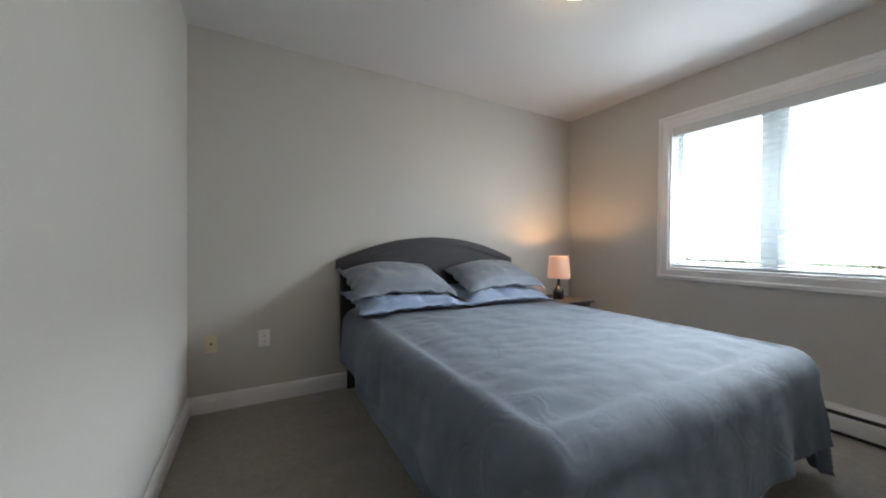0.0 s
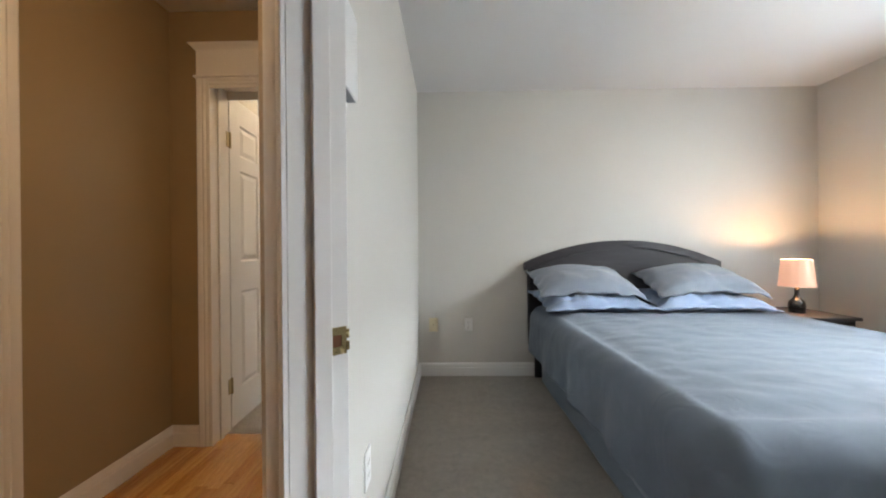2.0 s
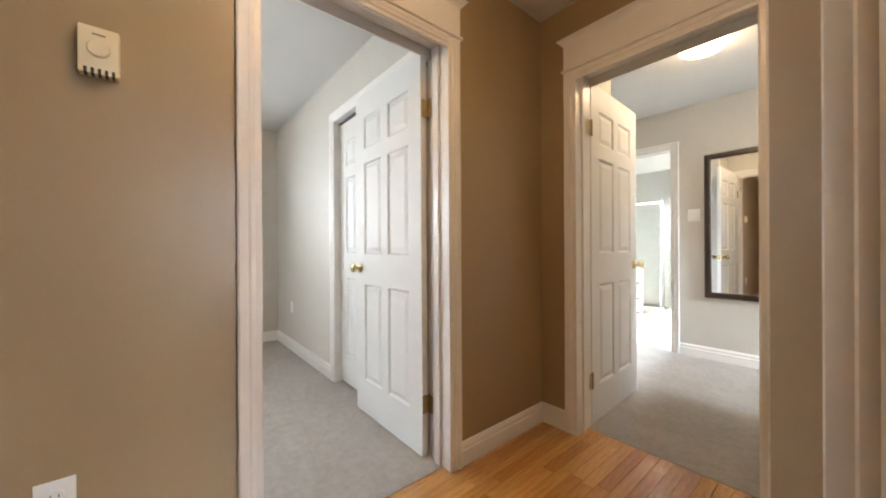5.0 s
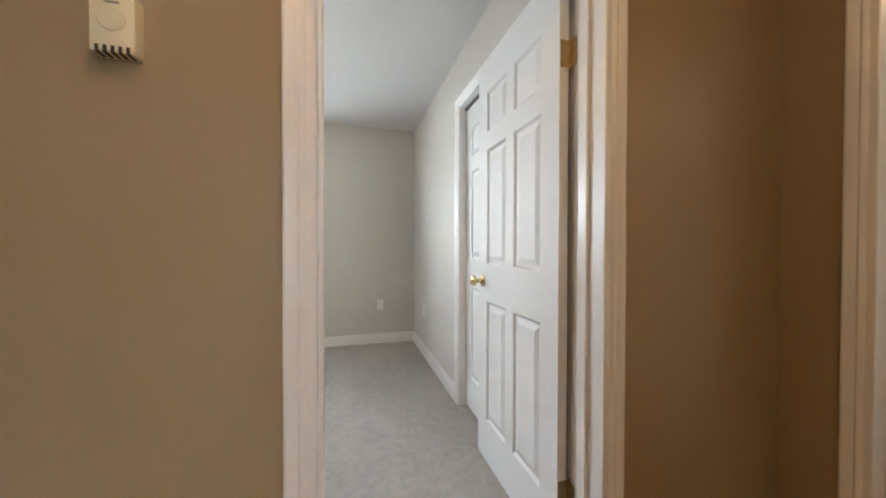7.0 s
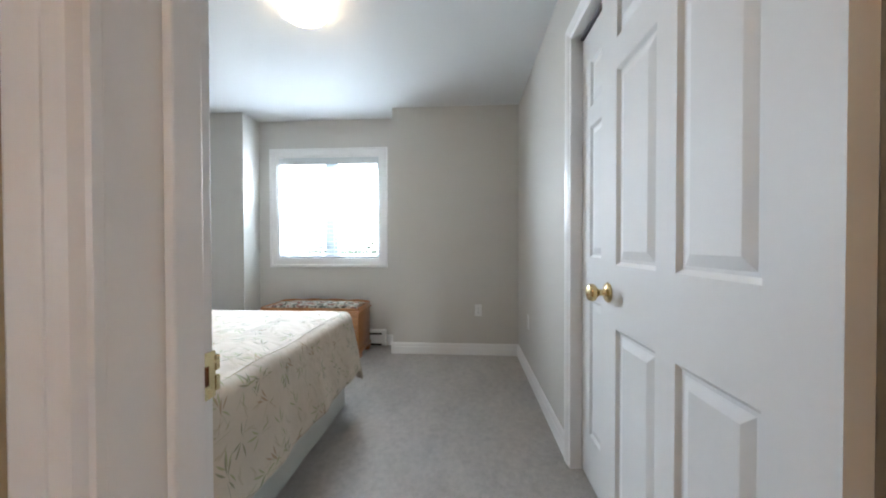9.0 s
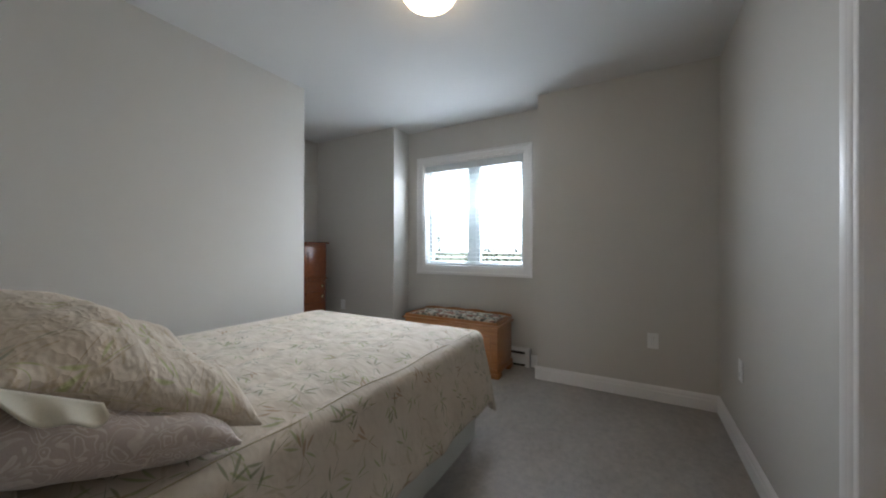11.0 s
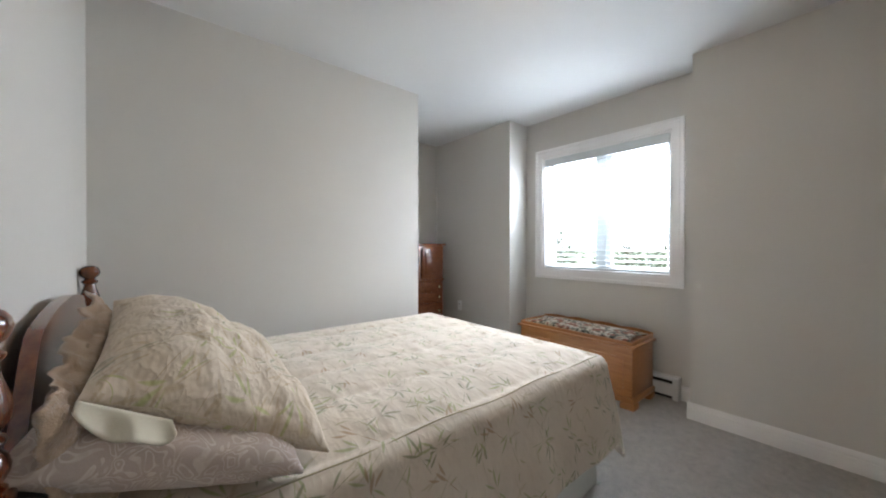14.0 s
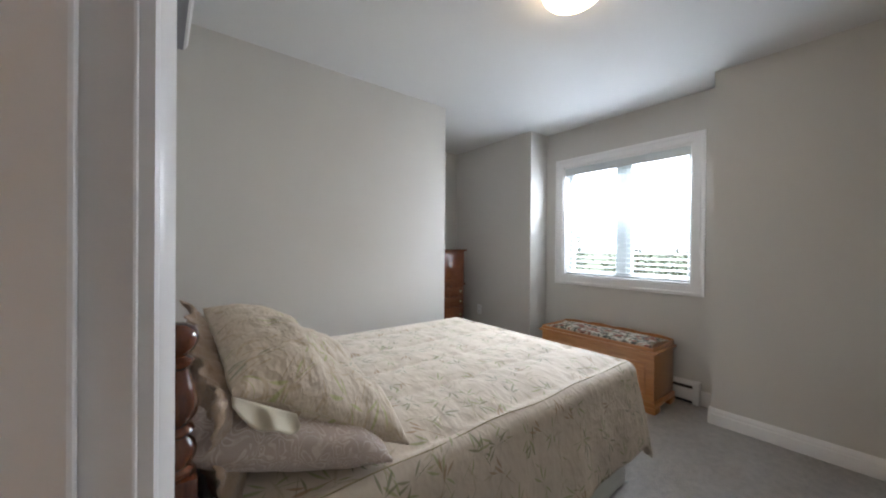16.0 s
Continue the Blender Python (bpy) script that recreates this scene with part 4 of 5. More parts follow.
FAN = ((0.1, 0.040, 0.036, 0.0058), (0.62, 0.030, 0.027, 0.005), (-0.75, 0.034, 0.030, 0.0052), (2.65, 0.036, 0.026, 0.0046), (3.1, 0.045, 0.050, 0.0013))
SPRIG = ((0.0, 0.030, 0.030, 0.0065), (0.38, 0.044, 0.026, 0.0055), (-0.34, 0.052, 0.024, 0.005), (0.1, -0.028, 0.040, 0.0016))
LONE = ((0.0, 0.0, 0.036, 0.006), (0.45, 0.026, 0.024, 0.005))
TWIG = ((0.0, 0.0, 0.062, 0.0016), (0.5, 0.040, 0.022, 0.0045), (-0.55, -0.036, 0.022, 0.0045))
BAMBOO = leaf_print("bamboo_print_comforter", (0.585, 0.505, 0.405), (((0.46, 0.39, 0.27), 0.10, LONE), ((0.38, 0.34, 0.20), 0.15, TWIG), ((0.30, 0.32, 0.14), 0.145, FAN), ((0.18, 0.19, 0.095), 0.16, FAN), ((0.34, 0.22, 0.12), 0.21, SPRIG)), amount=0.85, crumple=0.16, pucker=(2.4, 1.0, 2.0))
BAMBOO_SOFT = leaf_print("bamboo_print_pillowcase", (0.56, 0.47, 0.36), (((0.42, 0.32, 0.20), 0.085, TWIG), ((0.44, 0.34, 0.22), 0.075, LONE), ((0.46, 0.36, 0.23), 0.10, SPRIG), ((0.36, 0.38, 0.14), 0.15, FAN), ((0.19, 0.21, 0.12), 0.24, FAN)), amount=0.8, crumple=0.34, pucker=(3.2, 1.5, 2.6))


def scroll_cloth(name, ground, thread):
    """Woven damask: pale wavy scrolls that follow one another over a taupe ground."""
    m, n, l, b = nodes_of(name)
    tc = n.new("ShaderNodeTexCoord")
    warp = n.new("ShaderNodeTexNoise")
    warp.inputs["Scale"].default_value, warp.inputs["Detail"].default_value, warp.inputs["Distortion"].default_value = 23.0, 1.0, 0.6
    l.new(tc.outputs["Object"], warp.inputs["Vector"])
    k = n.new("ShaderNodeMath")
    k.operation, k.inputs[1].default_value = "MULTIPLY", 54.0
    w = n.new("ShaderNodeMath")
    w.operation = "SINE"
    l.new(warp.outputs["Fac"], k.inputs[0])
    l.new(k.outputs[0], w.inputs[0])
    patch = ramp(n, l, noise_node(n, l, 40.0, 2.0), (0.35, 0.35, 0.35), (1, 1, 1), 0.38, 0.55)
    line = ramp(n, l, w.outputs[0], (0, 0, 0), (1, 1, 1), 0.15, 0.75)
    fac = mix(n, l, 1.0, line, patch, "MULTIPLY")
    fine = noise_node(n, l, 600.0, 2.0)
    col = mix(n, l, fac, mix(n, l, 0.2, ground, ramp(n, l, fine, scaled(ground, 0.6), scaled(ground, 1.3))), thread)
    l.new(col, b.inputs["Base Color"])
    b.inputs["Roughness"].default_value, b.inputs["Sheen Weight"].default_value = 0.75, 0.2
    bump(n, l, b, fac, 0.12, 0.004)
    return m


SCROLL = scroll_cloth("taupe_scroll_sham", (0.41, 0.33, 0.275), (0.53, 0.455, 0.39))


def smooth(t):
    t = max(0.0, min(1.0, t))
    return t * t * (3 - 2 * t)


def puckers(u, v, y1, channel, seed):
    """Short ridges across the quilted channels, strongest beside the seams."""
    q = abs(math.sin(math.pi * (v - y1 + 0.02) / channel))
    k = math.floor((v - y1 + 0.02) / channel)
    r = abs(noise.noise(Vector((u * 8.5 + 7.0 * k + 1.2 * noise.noise(Vector((u * 3.0, v * 5.0, seed))), v * 5.0 + 1.4 * u, seed)))) ** 0.8
    big = 0.5 + 0.5 * noise.noise(Vector((u * 1.9, v * 2.3, seed + 9)))
    return (0.35 - r) * (1.25 - 0.75 * q) * (0.45 + 0.9 * big)


def drape(name, span, ztop, over, material, step=0.022, radius=0.05, hem=0.03, fold=0.018, wave=19.0, puff=0.0, channel=0.0, wrinkle=0.004, flare=0.10, thick=0.012, grain=3.0, seed=0.0):
    """A cover laid over a block: span x0 x1 y0 y1, the overhang at -x +x -y +y; it rounds the edges and hangs in folds."""
    x0, x1, y0, y1 = span
    us = np.arange(x0 - over[0], x1 + over[1] + step * 0.5, step)
    vs = np.arange(y0 - over[2], y1 + over[3] + step * 0.5, step)
    verts, uvs = [], []
    for v in vs:
        for u in us:
            cx, cy = min(max(u, x0), x1), min(max(v, y0), y1)
            ex, ey = u - cx, v - cy
            d = math.hypot(ex, ey)
            lim = 1.16 * max(over)
            if d > lim:
                ex, ey, d = ex * lim / d, ey * lim / d, lim
            w = noise.noise(Vector((u * grain + seed, v * grain, seed))) + 0.6 * noise.noise(Vector((u * grain * 3.1, v * grain * 4.3 + seed, 2.0)))
            crease = abs(noise.noise(Vector((u * 5.0 + seed, v * 11.0, 5.0)))) ** 0.6
            if d < 1e-6:
                z = ztop + wrinkle * w - wrinkle * 0.8 * (1 - crease)
                if channel:
                    z += puff * (abs(math.sin(math.pi * (v - y1 + 0.02) / channel)) ** 0.45 - 0.8) + 0.013 * puckers(u, v, y1, channel, seed)
                edge = min(u - x0 if over[0] else 9, x1 - u if over[1] else 9, v - y0 if over[2] else 9, y1 - v if over[3] else 9)
                z -= 0.020 * (1 - smooth(edge / 0.22)) ** 2
                verts.append((u, v, z))
            else:
                nx, ny = ex / d, ey / d
                a = min(d / radius, math.pi / 2)
                out = radius * math.sin(a)
                down = radius * (1 - math.cos(a)) + 0.020
                hang = max(0.0, d - radius * math.pi / 2)
                corner = min(1.0, 2.2 * min(abs(nx), abs(ny)))
                s = (cy if abs(nx) > abs(ny) else cx) + math.atan2(ny, nx) * 0.30
                k = smooth(hang / 0.25)
                ripple = math.sin(wave * s + seed + 1.7 * noise.noise(Vector((s * 2.0, seed, 0)))) + 0.5 * math.sin(wave * 2.1 * s + 1.0)
                near = 0.35 + 0.65 * noise.noise(Vector((s * 1.3 + 7, seed, 1.0)))
                out += flare * hang + k * fold * (ripple * near) * (1 + 1.6 * corner) + wrinkle * w
                z = ztop - down - hang * 0.985
                low = hem + 0.012 * noise.noise(Vector((s * 4, seed, 3)))
                if z < low:
                    out += (low - z) * 0.25
                    z = low
                verts.append((cx + nx * out, cy + ny * out, z))
            uvs.append((u, v))
    k = len(us)
    faces = [(j * k + i, j * k + i + 1, (j + 1) * k + i + 1, (j + 1) * k + i) for j in range(len(vs) - 1) for i in range(k - 1)]
    me = bpy.data.meshes.new(name)
    me.from_pydata(verts, [], faces)
    layer = me.uv_layers.new(name="UVMap")
    for lp in me.loops:
        layer.data[lp.index].uv = uvs[lp.vertex_index]
    me.materials.append(material)
    me.shade_smooth()
    ob = new(name, me)
    so = ob.modifiers.new("cloth", "SOLIDIFY")
    so.thickness, so.offset = thick, -1
    return ob


def pillow(name, a, b, t, m, material, flange=0.0, scallop=0.0, wrinkle=0.010, seed=0.0, n=40, sag=0.0):
    """A stuffed pillow, a by b half sides, t half thick; flange: a flat border, wavy by scallop."""
    verts, uvs, faces = [], [], []
    fr = flange / a if flange else 0.0
    size = n + 1
    for side in (1, -1):
        for j in range(size):
            for i in range(size):
                u, v = (2 * i / n - 1) * (1 + fr), (2 * j / n - 1) * (1 + fr * a / b)
                cu, cv = max(-1, min(1, u)), max(-1, min(1, v))
                x = a * u * (1 - 0.055 * (1 - cv * cv))
                y = b * v * (1 - 0.075 * (1 - cu * cu))
                body = max(0.0, (1 - abs(cu) ** 3.2) * (1 - abs(cv) ** 3.2)) ** 0.55
                w = noise.noise(Vector((x * 6 + seed, y * 6, side + seed))) + 0.5 * noise.noise(Vector((x * 17, y * 9 + seed, 2 * side)))
                ridge = abs(noise.noise(Vector((x * 4 + seed, y * 13, side * 3.0)))) ** 0.7
                z = side * (t * body + 0.004) + wrinkle * w * (0.35 + body) - side * wrinkle * 0.9 * (1 - ridge) * body
                z -= sag * (x / a) ** 2
                if fr and (abs(u) > 1 or abs(v) > 1):
                    e = max((abs(u) - 1) / fr, (abs(v) - 1) / (fr * a / b))
                    z += scallop * e * (math.sin(30 * (x + 0.6 * y) + seed + 3 * noise.noise(Vector((x * 5, y * 5, seed)))) + 0.6 * noise.noise(Vector((x * 14, y * 14, seed + 4))))
                    z -= e * scallop * 1.5
                    q = 1 + 0.02 * math.sin(60 * (x - y))
                    x, y = x * q, y * q
                verts.append((x, y, z))
                uvs.append((x + 0.3 * side + seed, y))
    for s in range(2):
        for j in range(n):
            for i in range(n):
                p = s * size * size + j * size + i
                q = (p, p + 1, p + 1 + size, p + size)
                faces.append(q if s == 0 else q[::-1])
    rim = [i for i in range(size)] + [j * size + n for j in range(1, size)] + [n * size + i for i in range(n - 1, -1, -1)] + [j * size for j in range(n - 1, 0, -1)]
    o = size * size
    for p, q in zip(rim, rim[1:] + rim[:1]):
        faces.append((p, p + o, q + o, q))
    me = bpy.data.meshes.new(name)
    me.from_pydata(verts, [], faces)
    layer = me.uv_layers.new(name="UVMap")
    for lp in me.loops:
        layer.data[lp.index].uv = uvs[lp.vertex_index]
    me.materials.append(material)
    me.shade_smooth()
    ob = new(name, me)
    ob.matrix_world = m
    return ob


def axes(place, e1, e2):
    e1 = Vector(e1).normalized()
    e3 = e1.cross(Vector(e2)).normalized()
    e2 = e3.cross(e1)
    return Matrix.Translation(place) @ Matrix((e1, e2, e3)).transposed().to_4x4()


def board(points, y0, y1):
    """A board over an outline of (x, z), from y0 to y1."""
    bm = bmesh.new()
    f = [bm.verts.new((x, y0, z)) for x, z in points]
    g = [bm.verts.new((x, y1, z)) for x, z in points]
    k = len(points)
    for i in range(k):
        bm.faces.new((f[i], f[(i + 1) % k], g[(i + 1) % k], g[i]))
    bm.faces.new(f)
    bm.faces.new(g)
    return bm


# ---- first bedroom ----
CHARCOAL = wood("charcoal_stained_wood", (0.015, 0.012, 0.015), (0.032, 0.027, 0.032), 0.5, 0.0, 6.0, (1.0, 10.0, 10.0))
bed = empty("bed", "queen bed with an arched charcoal wooden headboard", "bed", at=(-0.36, 2.1, 0))
hx0, hx1, mid = -1.245, 0.372, -0.436


def arch(x, low, high):
    u = (x - mid) / (hx1 - mid)
    return low + (high - low) * (1 - u * u)


def bed_part(nm, bm, material, lab="", sm=30):
    bm.transform(Matrix.Translation(-bed.location))
    return part(nm, bm, material, bed, lab, smooth=sm)


xs = [hx0 + (hx1 - hx0) * i / 32 for i in range(33)]
bed_part("headboard_panel", board([(hx0 + 0.03, 0.28), *[(min(max(x, hx0 + 0.03), hx1 - 0.03), arch(x, 0.925, 1.112)) for x in xs], (hx1 - 0.03, 0.28)], 3.145, 3.172), CHARCOAL)
bed_part("headboard_rail", board([*[(x, arch(x, 0.905, 1.092)) for x in xs], *[(x, arch(x, 0.970, 1.150)) for x in reversed(xs)]], 3.124, 3.178), CHARCOAL, "arched top rail")
bed_part("headboard_face", board([(hx0 + 0.035, 0.40), *[(min(max(x, hx0 + 0.035), hx1 - 0.035), arch(x, 0.889, 1.078)) for x in xs], (hx1 - 0.035, 0.40)], 3.128, 3.1445), CHARCOAL, "flat face below a dark groove")
for x in (hx0 + 0.085, hx1 - 0.145):
    bed_part("headboard_leg", boxes(((x, 3.1455, 0.0), (x + 0.060, 3.178, 0.880)), bevel=0.004), CHARCOAL)
bed_part("box_spring", boxes(((-1.10, 1.24, 0.16), (0.38, 3.10, 0.36)), bevel=0.03), BLUE_SHEET)
bed_part("mattress", boxes(((-1.11, 1.22, 0.365), (0.39, 3.11, 0.585)), bevel=0.045), CREAM_VALANCE)
for x in (-1.02, 0.30):
    for y in (1.32, 3.00):
        bed_part("frame_leg", boxes(((x - 0.025, y - 0.025, 0.0), (x + 0.025, y + 0.025, 0.158)), bevel=0.004), CHARCOAL)
tagged(drape("bed_valance", (-1.105, 0.385, 1.235, 3.09), 0.372, (0.38, 0.38, 0.38, 0.0), BLUE_SHEET, 0.03, 0.02, 0.008, 0.004, 9.0, wrinkle=0.002, flare=0.0, thick=0.004), "slate blue fabric valance hanging to the carpet", "bed skirt")
tagged(drape("bedspread", (-1.11, 0.455, 1.215, 3.09), 0.640, (0.41, 0.60, 0.47, 0.0), GREY_COVER, 0.018, 0.11, 0.04, 0.026, 13.0, wrinkle=0.009, flare=0.09, thick=0.008, grain=3.0, seed=1.3), "blue grey embossed bedspread draped over the bed", "bedspread")
for k, (px, yaw) in enumerate(((-0.83, 3.0), (-0.02, -3.0))):
    tagged(pillow("pillow", 0.36, 0.215, 0.085, axes((px, 2.845, 0.718), (1, math.tan(radians(yaw)), 0.0), (0, 1, 0.16)), BLUE_SATIN, 0.030, 0.004, 0.042, 3.0 + k, sag=0.012), "light blue satin pillow lying on the bedspread", "pillow", "blue pillows")
    tagged(pillow("pillow_sham", 0.350, 0.205, 0.080, axes((px - 0.02 + 0.05 * k, 2.895, 0.858), (1, math.tan(radians(yaw * 0.6)), -0.02 + 0.03 * k), (0, 1, 0.33)), SHAM_GREY, 0.030, 0.009, 0.013, 9.0 + k, sag=0.035), "blue grey pillow sham with a scalloped edge", "pillow", "grey pillow shams")

# nightstand and lamp
ns = empty("nightstand", "dark wooden nightstand beside the bed", "nightstand", at=(0.69, 2.85, 0))


def ns_part(nm, a, b, lab="", bev=0.004, material=None):
    bm = boxes((a, b), bevel=bev)
    bm.transform(Matrix.Translation(-ns.location))
    return part(nm, bm, material or CHARCOAL, ns, lab)


ns_part("top", (0.46, 2.62, 0.577), (0.92, 3.08, 0.600))
ns_part("body", (0.48, 2.645, 0.10), (0.90, 3.06, 0.5765))
for z in (0.13, 0.35):
    dr = ns_part("drawer_front", (0.495, 2.628, z), (0.885, 2.6445, z + 0.195))
    kb = lathe(((0.0, 0.0), (0.008, 0.0), (0.007, -0.012), (0.013, -0.020), (0.010, -0.027), (0.0, -0.028)), (0.69 - 0.69, 2.628 - 2.85, z + 0.10), 14, "Y")
    part("knob", kb, BRASS, dr, "small brass knob", smooth=40)
for x in (0.48, 0.86):
    for y in (2.645, 3.02):
        ns_part("leg", (x, y, 0.0), (x + 0.04, y + 0.04, 0.0995), bev=0.003)
lp = empty("table_lamp", "lit table lamp with a black base and a beige drum shade", "lamp", at=(0.70, 2.84, 0.600))
BLACK_GLAZE = plain("black_glazed_ceramic", (0.012, 0.011, 0.012), 0.12, vary=0.1, coat=0.6, relief=0.0)
part("base", lathe(((0.0, 0.0), (0.046, 0.0), (0.048, 0.004), (0.044, 0.014), (0.047, 0.030), (0.050, 0.055), (0.044, 0.080), (0.026, 0.104), (0.016, 0.122), (0.0135, 0.150), (0.015, 0.178), (0.009, 0.186), (0.0, 0.187)), (0, 0, 0), 32), BLACK_GLAZE, lp, "glossy black gourd base", smooth=60)
part("stem", lathe(((0.0, 0.186), (0.005, 0.186), (0.005, 0.225), (0.011, 0.227), (0.011, 0.252), (0.0, 0.253)), (0, 0, 0), 14), BRASS, lp)
shade_mat = glow("lit_beige_shade", (1.0, 0.50, 0.32), 0.26, (0.62, 0.42, 0.31))
sh = bmesh.new()
rings = []
for r, z in ((0.104, 0.192), (0.086, 0.392), (0.084, 0.392), (0.102, 0.192)):
    rings.append([sh.verts.new((r * math.cos(2 * math.pi * i / 48), r * math.sin(2 * math.pi * i / 48), z)) for i in range(48)])
for p, q in zip(rings, rings[1:] + rings[:1]):
    for i in range(48):
        sh.faces.new((p[i], p[(i + 1) % 48], q[(i + 1) % 48], q[i]))
part("shade", sh, shade_mat, lp, "glowing beige drum shade", smooth=40)

# ---- second bedroom ----
CHERRY = wood("dark_cherry_wood", (0.060, 0.014, 0.005), (0.165, 0.046, 0.015), 0.22, 0.7, 7.0, (10.0, 10.0, 1.0))
CHERRY_FLAT = wood("cherry_panel_wood", (0.095, 0.026, 0.010), (0.24, 0.076, 0.028), 0.26, 0.55, 6.0, (10.0, 1.0, 10.0))
HONEY = wood("honey_pine_wood", (0.31, 0.115, 0.032), (0.50, 0.225, 0.075), 0.32, 0.35, 6.0, (10.0, 1.0, 10.0))
PY0, PY1, BZ = -1.24, 0.125, 0.643


def head_x(y):
    return -3.543 - 0.046 * (y - PY0) / (PY1 - PY0)


sb = empty("spindle_bed", "double bed with a dark cherry headboard and turned posts", "bed", at=(-4.5, -0.55, 0))


def sb_part(nm, bm, material, lab="", sm=40):
    bm.transform(Matrix.Translation(-sb.location))
    return part(nm, bm, material, sb, lab, smooth=sm)


POST = ((0.0, 0.802), (0.026, 0.802), (0.030, 0.806), (0.030, 0.812), (0.023, 0.818), (0.027, 0.824), (0.033, 0.836), (0.034, 0.846), (0.030, 0.860), (0.023, 0.868), (0.022, 0.872), (0.028, 0.876), (0.030, 0.882), (0.027, 0.888), (0.021, 0.892), (0.026, 0.898),
        (0.034, 0.912), (0.036, 0.926), (0.034, 0.942), (0.028, 0.962), (0.022, 0.982), (0.020, 0.993), (0.025, 0.997), (0.029, 1.002), (0.029, 1.007), (0.024, 1.011), (0.019, 1.016), (0.021, 1.020), (0.030, 1.027), (0.035, 1.036), (0.037, 1.046), (0.035, 1.057), (0.028, 1.067), (0.016, 1.074), (0.0, 1.076))
POST_FOOT = ((0.0, 0.0), (0.022, 0.0), (0.026, 0.02), (0.030, 0.08), (0.024, 0.13), (0.031, 0.155), (0.031, 0.170), (0.0, 0.170))
for y in (PY0, PY1):
    post = sb_part("post", lathe(tuple((q * 0.92, z - 0.006) for q, z in POST), (head_x(y), y, 0), 36), CHERRY, "turned post with a flattened ball finial")
    for nm, bm in (("square_block", boxes(((head_x(y) - 0.031, y - 0.031, 0.1705), (head_x(y) + 0.031, y + 0.031, 0.7955)), bevel=0.005)), ("turned_foot", lathe(POST_FOOT, (head_x(y), y, 0), 24))):
        bm.transform(Matrix.Translation(-sb.location))
        part(nm, bm, CHERRY, post, smooth=40)
hb = bmesh.new()
crest = []
for i in range(41):
    u = i / 40
    y = PY0 + 0.03 + (PY1 - PY0 - 0.06) * u
    c = abs(2 * u - 1)
    z = 1.004 - 0.030 * (c / 0.50) ** 2 if c < 0.50 else 0.974 - 0.215 * smooth((c - 0.50) / 0.34) + 0.02 * smooth((c - 0.86) / 0.12)
    crest.append((y, z))
f = [hb.verts.new((head_x(y) - 0.013, y, z)) for y, z in [(PY0 + 0.03, 0.42), *crest, (PY1 - 0.03, 0.42)]]
g = [hb.verts.new((v.co.x + 0.026, v.co.y, v.co.z)) for v in f]
for i in range(len(f)):
    j = (i + 1) % len(f)
    hb.faces.new((f[i], f[j], g[j], g[i]))
hb.faces.new(f)
hb.faces.new(g)
sb_part("headboard_panel", hb, CHERRY_FLAT, "shaped headboard panel with a scrolled crest", 30)
for y in (PY0 + 0.05, PY1 - 0.05):
    sb_part("side_rail", boxes(((-5.40, y - 0.012, 0.20), (-3.60, y + 0.012, 0.34)), bevel=0.003), CHERRY_FLAT)
sb_part("box_spring", boxes(((-5.40, -1.21, 0.20), (-3.64, 0.085, 0.40)), bevel=0.03), CREAM_VALANCE)
sb_part("mattress", boxes(((-5.405, -1.21, 0.405), (-3.63, 0.085, BZ - 0.035)), bevel=0.05), CREAM_VALANCE)
for x in (-5.38, -3.75):
    for y in (-1.13, 0.05):
        sb_part("frame_leg", boxes(((x - 0.025, y - 0.025, 0), (x + 0.025, y + 0.025, 0.198)), bevel=0.004), CHERRY)
tagged(drape("bed_skirt", (-5.405, -3.64, -1.215, 0.092), 0.412, (0.40, 0.0, 0.41, 0.41), CREAM_VALANCE, 0.03, 0.015, 0.008, 0.004, 12.0, wrinkle=0.002, flare=0.0, thick=0.004), "plain cream bed skirt hanging to the carpet", "bed skirt")
comforter = tagged(drape("comforter", (-5.405, -3.69, -1.225, 0.098), BZ + 0.014, (0.42, 0.0, 0.43, 0.43), BAMBOO, 0.0115, 0.06, 0.03, 0.012, 15.0, puff=0.020, channel=0.275, wrinkle=0.004, flare=0.16, thick=0.022, grain=5.0, seed=4.1), "cream quilted comforter printed with green bamboo leaves", "comforter")
PIPING = fabric("sage_piping", (0.37, 0.32, 0.19), 0.8)
cu = bpy.data.curves.new("piping", "CURVE")
cu.dimensions, cu.bevel_depth = "3D", 0.0020
sp = cu.splines.new("POLY")
sp.points.add(60)
for i in range(61):
    x = -3.72 - (5.40 - 3.72) * i / 60
    sp.points[i].co = (x, 0.118 + 0.004 * math.sin(9 * x), BZ - 0.007 + 0.004 * math.sin(14 * x + 1), 1)
cu.materials.append(PIPING)
new("piping", cu).parent = comforter
ruffled = tagged(pillow("ruffled_pillow", 0.36, 0.15, 0.050, axes((-3.668, -0.275, 0.785), (0.035, -1, 0.14), (0.10, 0.1, 1)), FRINGE, 0.03, 0.014, 0.016, 21.0, n=72), "tan ruffled pillow leaning against the headboard", "pillow")
tagged(pillow("pillow_sham", 0.235, 0.25, 0.082, axes((-3.825, -0.125, 0.757), (-1, 0.05, -0.34), (-0.05, -1, 0.10)), SCROLL, 0.0, 0.0, 0.009, 31.0), "taupe scroll patterned pillow sham lying flat", "pillow")
for v in ruffled.data.vertices:  # gathered, crinkled cloth
    k = noise.noise(v.co * 34.0) + 0.5 * noise.noise(v.co * 75.0)
    v.co += Vector((0.2 * k, 0.3 * k, k if v.co.z > 0 else -k)) * 0.009
